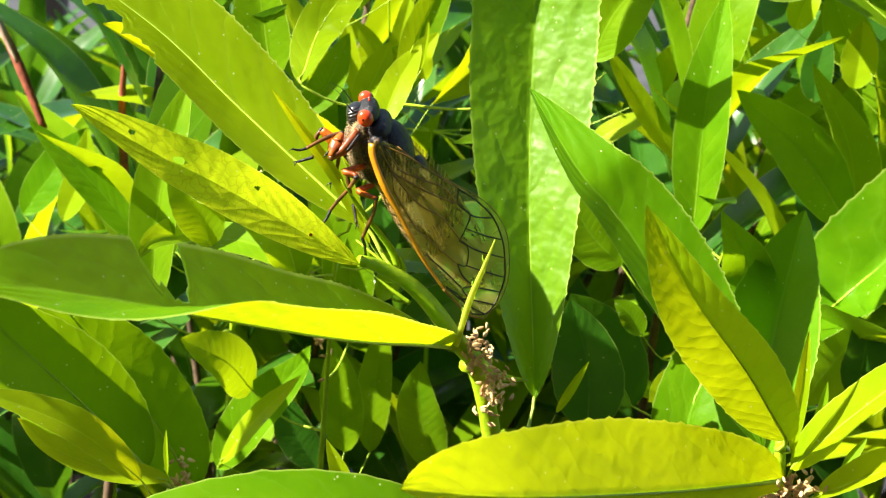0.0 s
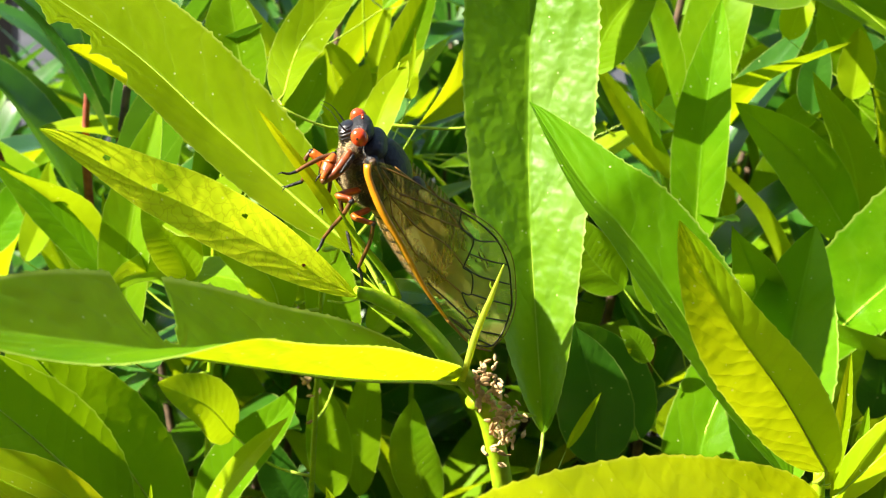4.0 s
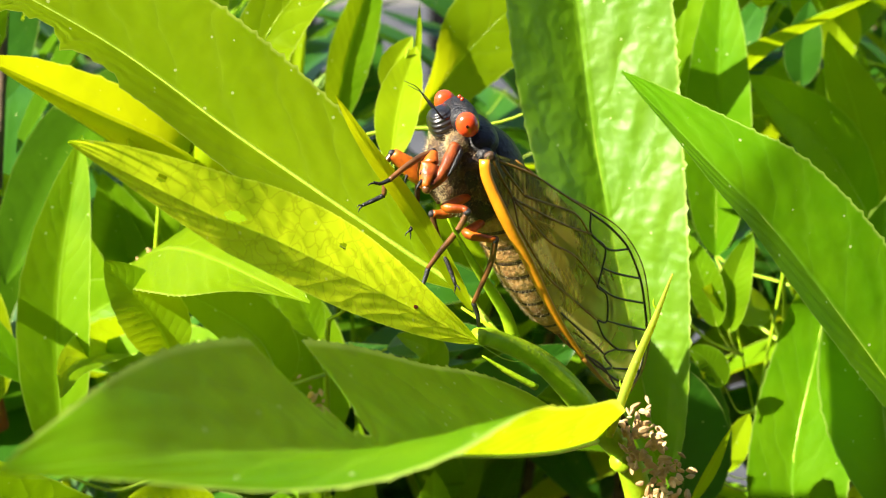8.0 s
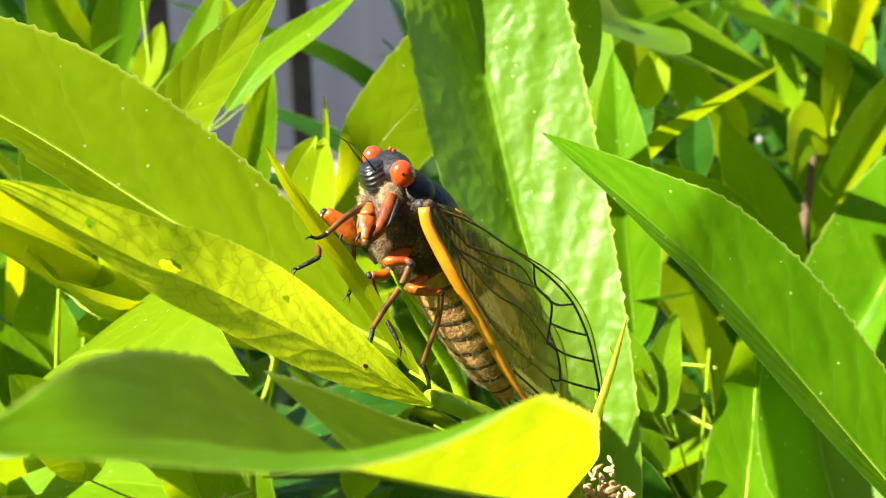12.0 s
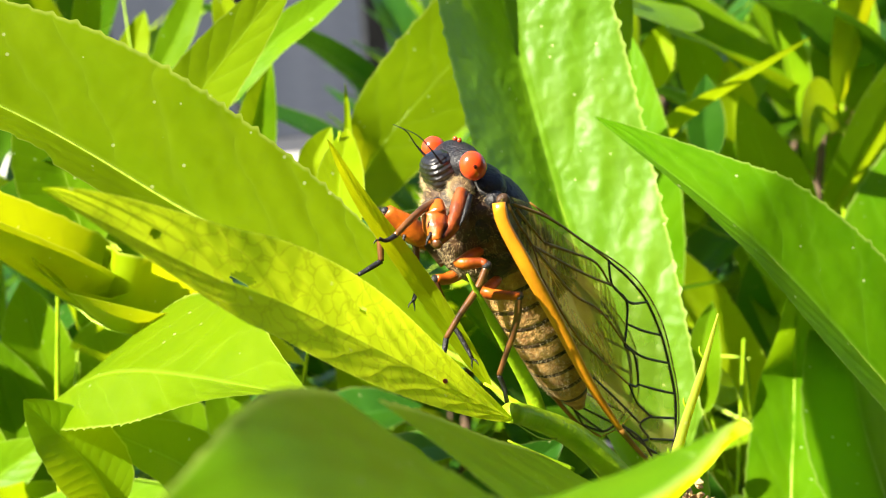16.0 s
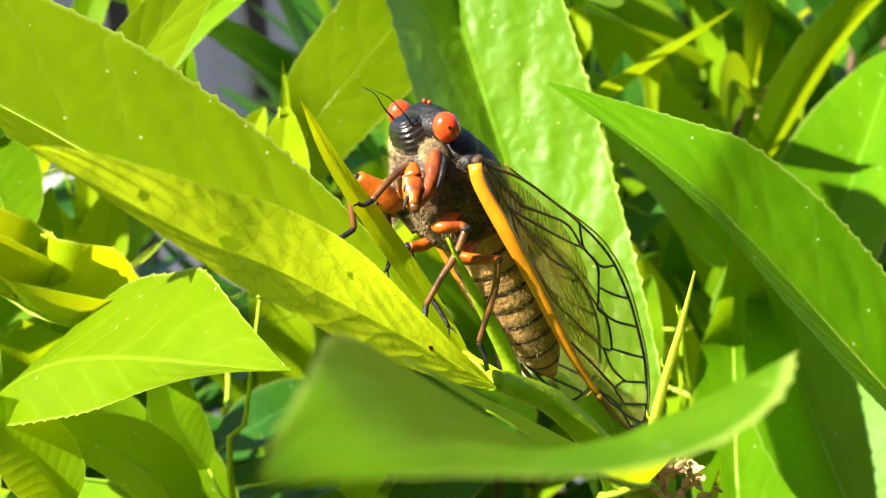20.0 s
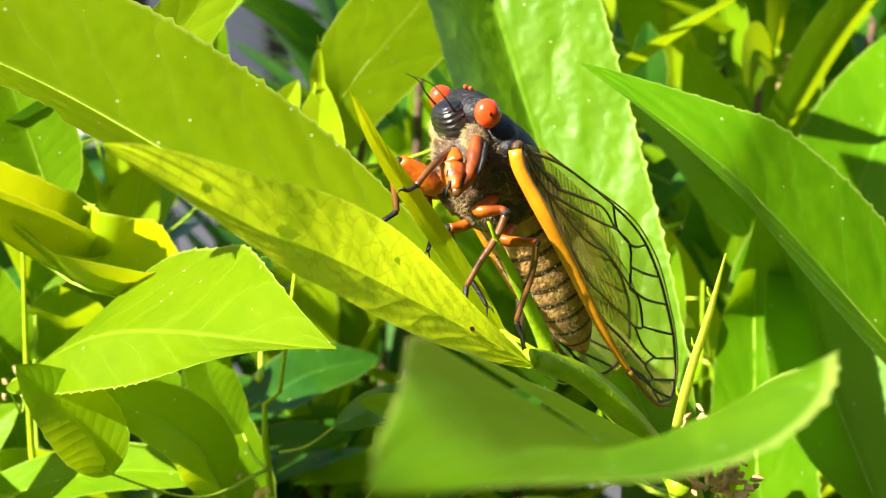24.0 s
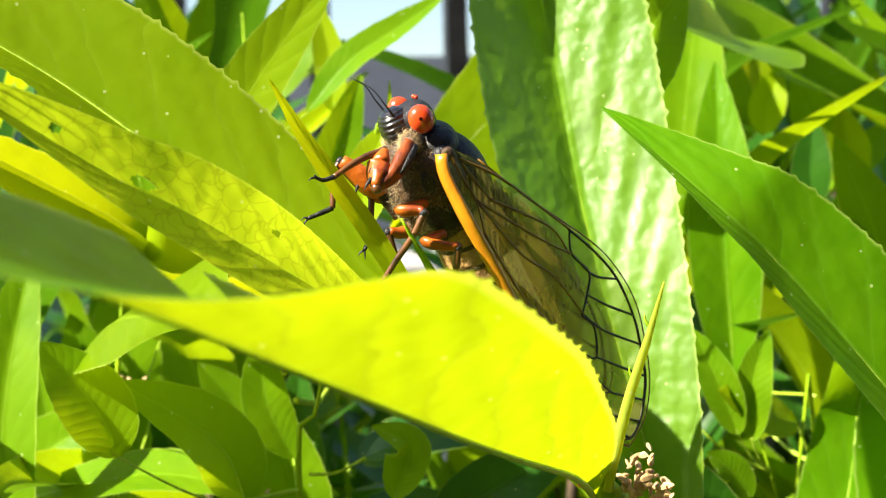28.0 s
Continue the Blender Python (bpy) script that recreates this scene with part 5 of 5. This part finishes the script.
LONG = ["-.36,.10 -.64,.32 -1.02,.53 -1.36,.71", "-.68,.06 -1.05,.29 -1.36,.50 -1.53,.63", "-.72,.07 -1.22,.20 -1.57,.39 -2.0,.49", "-.92,.0 -1.49,.06 -1.76,.15 -2.26,.34",
        "-.74,.17 -.95,.34 -1.25,.56 -1.52,.61", "-.3,.05 -.5,.05 -.68,.06 -.92,.0", "-.4,.1 -.6,.14 -.74,.17"]


def along(pts, u):
    x = u * (len(pts) - 1)
    k = min(int(x), len(pts) - 2)
    return tuple(pts[k][i] + (pts[k + 1][i] - pts[k][i]) * (x - k) for i in (0, 1))


def vein_pts(text, s):
    return [roof(*(float(v) for v in q.split(",")), s) for q in text.split()]


for s in (1, -1):
    bm = bmesh.new()
    grid = []
    for i in range(49):
        a, b = along(LOWER, i / 48), along(UPPER, i / 48)
        grid.append([bm.verts.new(roof(a[0] + (b[0] - a[0]) * j / 14, a[1] + (b[1] - a[1]) * j / 14, s)) for j in range(15)])
    for r, q in zip(grid, grid[1:]):
        for j in range(14):
            bm.faces.new((r[j], r[j + 1], q[j + 1], q[j]))
    wing = part("wing", bm, SKIN, cicada, "clear folded wing with orange and black veins")
    edge = [roof(*q, s) for q in LOWER]
    part("costa", bar(edge[:6], [0.05 * U, 0.062 * U, 0.056 * U, 0.048 * U, 0.038 * U, 0.026 * U], 10, 40, 0.6), COSTA, wing, "thick orange leading vein")
    part("costa_tip", bar(edge[5:], [0.03 * U, 0.022 * U, 0.014 * U], 8, 14, 0.7), VEIN_ORANGE, wing, "brown end of the leading vein")
    part("vein", bar([roof(*q, s) for q in AMBIENT], [0.010 * U, 0.012 * U, 0.013 * U, 0.012 * U], 6, 50), VEIN_BLACK, wing, "black vein along the wing margin")
    part("wing_margin", bar([roof(*q, s) for q in UPPER[1:]], [0.008 * U, 0.006 * U, 0.006 * U], 5, 40), VEIN_ORANGE, wing, "thin pale wing margin")
    for text in CROSS:
        pts = vein_pts(text, s)
        part("vein", bar(pts, [0.0085 * U, 0.0115 * U, 0.0100 * U], 6, 6 * len(pts)), VEIN_BLACK, wing, "black wing vein")
    for text in LONG:
        pts = vein_pts(text, s)
        part("vein", bar(pts, [0.013 * U, 0.010 * U, 0.009 * U], 6, 6 * len(pts)), VEIN_ORANGE, wing, "amber wing vein")
    part("wing_hinge", lump((-0.29, 0.455 * s, 0.04), (0.055, 0.04, 0.05), 0.8, 8, 10), BROWN, cicada, "dark wing hinge")
    # smaller hind wing folded under the fore wing
    bm = bmesh.new()
    grid = []
    for i in range(17):
        a, b = along([(-0.5, 0.0), (-1.2, 0.0), (-1.8, 0.03), (-2.2, 0.1), (-2.45, 0.2)], i / 16), along([(-0.5, 0.22), (-0.9, 0.42), (-1.3, 0.6), (-1.75, 0.66), (-2.1, 0.5), (-2.45, 0.22)], i / 16)
        grid.append([bm.verts.new(C(a[0] + (b[0] - a[0]) * j / 8, s * (0.53 - 0.6 * (a[1] + (b[1] - a[1]) * j / 8)), a[1] + (b[1] - a[1]) * j / 8)) for j in range(9)])
    for r, q in zip(grid, grid[1:]):
        for j in range(8):
            bm.faces.new((r[j], r[j + 1], q[j + 1], q[j]))
    hind = part("hind_wing", bm, SMOKY, cicada, "clear hind wing folded beneath")
    for k in range(9):
        a, b = (-0.55 - 0.06 * k, 0.05 + 0.015 * k), (-2.35 + 0.13 * abs(k - 3), 0.12 + 0.052 * k)
        pts = []
        for i in range(6):
            u = i / 5
            f, n = a[0] + (b[0] - a[0]) * u, a[1] + (b[1] - a[1]) * u + 0.06 * math.sin(3.1416 * u)
            pts.append(C(f, s * (0.545 - 0.6 * n), n))
        part("hind_vein", bar(pts, [0.006 * U, 0.0045 * U, 0.003 * U], 5, 18), VEIN_PALE, hind, "pale vein of the hind wing")

red_dot((1.14, -0.16, -2.80), curled_leaf)
red_dot((0.62, -0.77, -2.57), curled_leaf)
red_dot((-0.68, -0.31, -1.49), holed_leaf, 0.025)

# ---- shoots of the shrub further back ----
def shoot_thing(seed, mats, label):
    """An upright shoot: a stem down to the bed and a whorl of leaves round its top."""
    rnd = random.Random(seed)
    root = empty("shrub_shoot", (0, 0, HIGH), label, "shrub shoot", "shoots further back")
    part("stem", bar([Vector((0.02, 0.01, 0.0)), Vector((0.01, 0, HIGH - 0.3)), Vector((0, 0, HIGH - 0.1)), Vector((0, 0, HIGH))], [0.004, 0.003, 0.002, 0.0008], 6, 18), BARK, root)
    turn = rnd.uniform(0, 6.28)
    for k in range(15):
        turn += 2.4 + rnd.uniform(-0.3, 0.3)
        up = -0.105 + 0.0075 * k
        lean = radians(62 - 3.2 * k + rnd.uniform(-8, 8))
        size = (0.088 - 0.0026 * k) * rnd.uniform(0.8, 1.15)
        o = Vector((math.cos(turn), math.sin(turn), 0))
        b = Vector((0, 0, HIGH + up)) + o * 0.003
        d1 = o * math.sin(lean) + Vector((0, 0, math.cos(lean)))
        d2 = o * math.sin(lean + 0.35) + Vector((0, 0, math.cos(lean + 0.35)))
        line, tan = spline([b, b + d1 * size * 0.5, b + d1 * size * 0.5 + d2 * size * 0.5], 14)
        hint = (Vector((0, 0, 1)) * math.sin(lean) - o * math.cos(lean)).normalized()
        bm = blade_mesh(line, tan, hint, size * rnd.uniform(0.095, 0.135), (rnd.uniform(8, 25), rnd.uniform(8, 25)), rows=14, cols=3, puff=(0.0, 0.0))
        part("leaf", bm, rnd.choice(mats), root)
    return root


# sunlit and shaded shoots of one shrub differ by painted leaf colour
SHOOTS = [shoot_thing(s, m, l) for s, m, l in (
    (21, (LEAF, SHADED, SHADED), "green leafy shoot in the shrub behind"), (22, (SHADED, SHADED, LEAF), "leafy shoot with shade put into its dark green"),
    (23, (LEAF, LEAF, YOUNG_SUNLIT), "sunlit yellow-green leafy shoot"), (24, (SHADED, SHADED, SHADED), "leafy shoot with shade put into its dark green"))]


def free(x, y, z):
    """Whether a shoot top here keeps clear of the insect's near leaves and of the gap towards the road."""
    if y < 8.5:
        return False
    bearing = math.degrees(math.atan2(x + 3.6, y + 8.8))
    lift = math.degrees(math.atan2(z + 3 - 1.0, math.hypot(x + 3.6, y + 8.8)))
    return not (7 < bearing < 21 and lift > -6.0)


rnd = random.Random(77)
spots = []
for k in range(2600):
    y = 9 + 34 * rnd.random() ** 1.3
    x = rnd.uniform(-0.62, 0.75) * (y + 16) + 0.1 * y
    bearing = math.degrees(math.atan2(x + 3.6, y + 8.8))
    if bearing > 21:
        z = rnd.uniform(-7, 4)
    elif bearing < 7:
        z = rnd.uniform(-9, 1.5) if bearing > -6 else rnd.uniform(-12, -6.5)
    else:
        z = rnd.uniform(-12, -4.5)
    if not free(x, y, z) or any((x - a) ** 2 + (y - b) ** 2 + 0.5 * (z - c) ** 2 < 16 for a, b, c in spots):
        continue
    spots.append((x, y, z))
    if len(spots) > 150:
        break
# left and far shoots take the kinds with shade in their colour
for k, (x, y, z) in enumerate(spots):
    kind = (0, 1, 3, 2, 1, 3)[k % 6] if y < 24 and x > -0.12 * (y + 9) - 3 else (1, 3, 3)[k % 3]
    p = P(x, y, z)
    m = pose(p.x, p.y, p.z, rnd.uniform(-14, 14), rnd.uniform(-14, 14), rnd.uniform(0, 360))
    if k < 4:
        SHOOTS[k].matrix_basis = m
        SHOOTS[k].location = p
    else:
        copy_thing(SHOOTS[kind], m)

# the shrub goes on past the edge of the view and shades the low leaves
for k, (x, y, z) in enumerate([(-9.6, 1.4, -1.6), (-10.5, -2.0, -3.5)]):
    p = P(x, y, z)
    copy_thing(SHOOTS[(k + 1) % 4], pose(p.x, p.y, p.z, 4, -6, 70 * k))
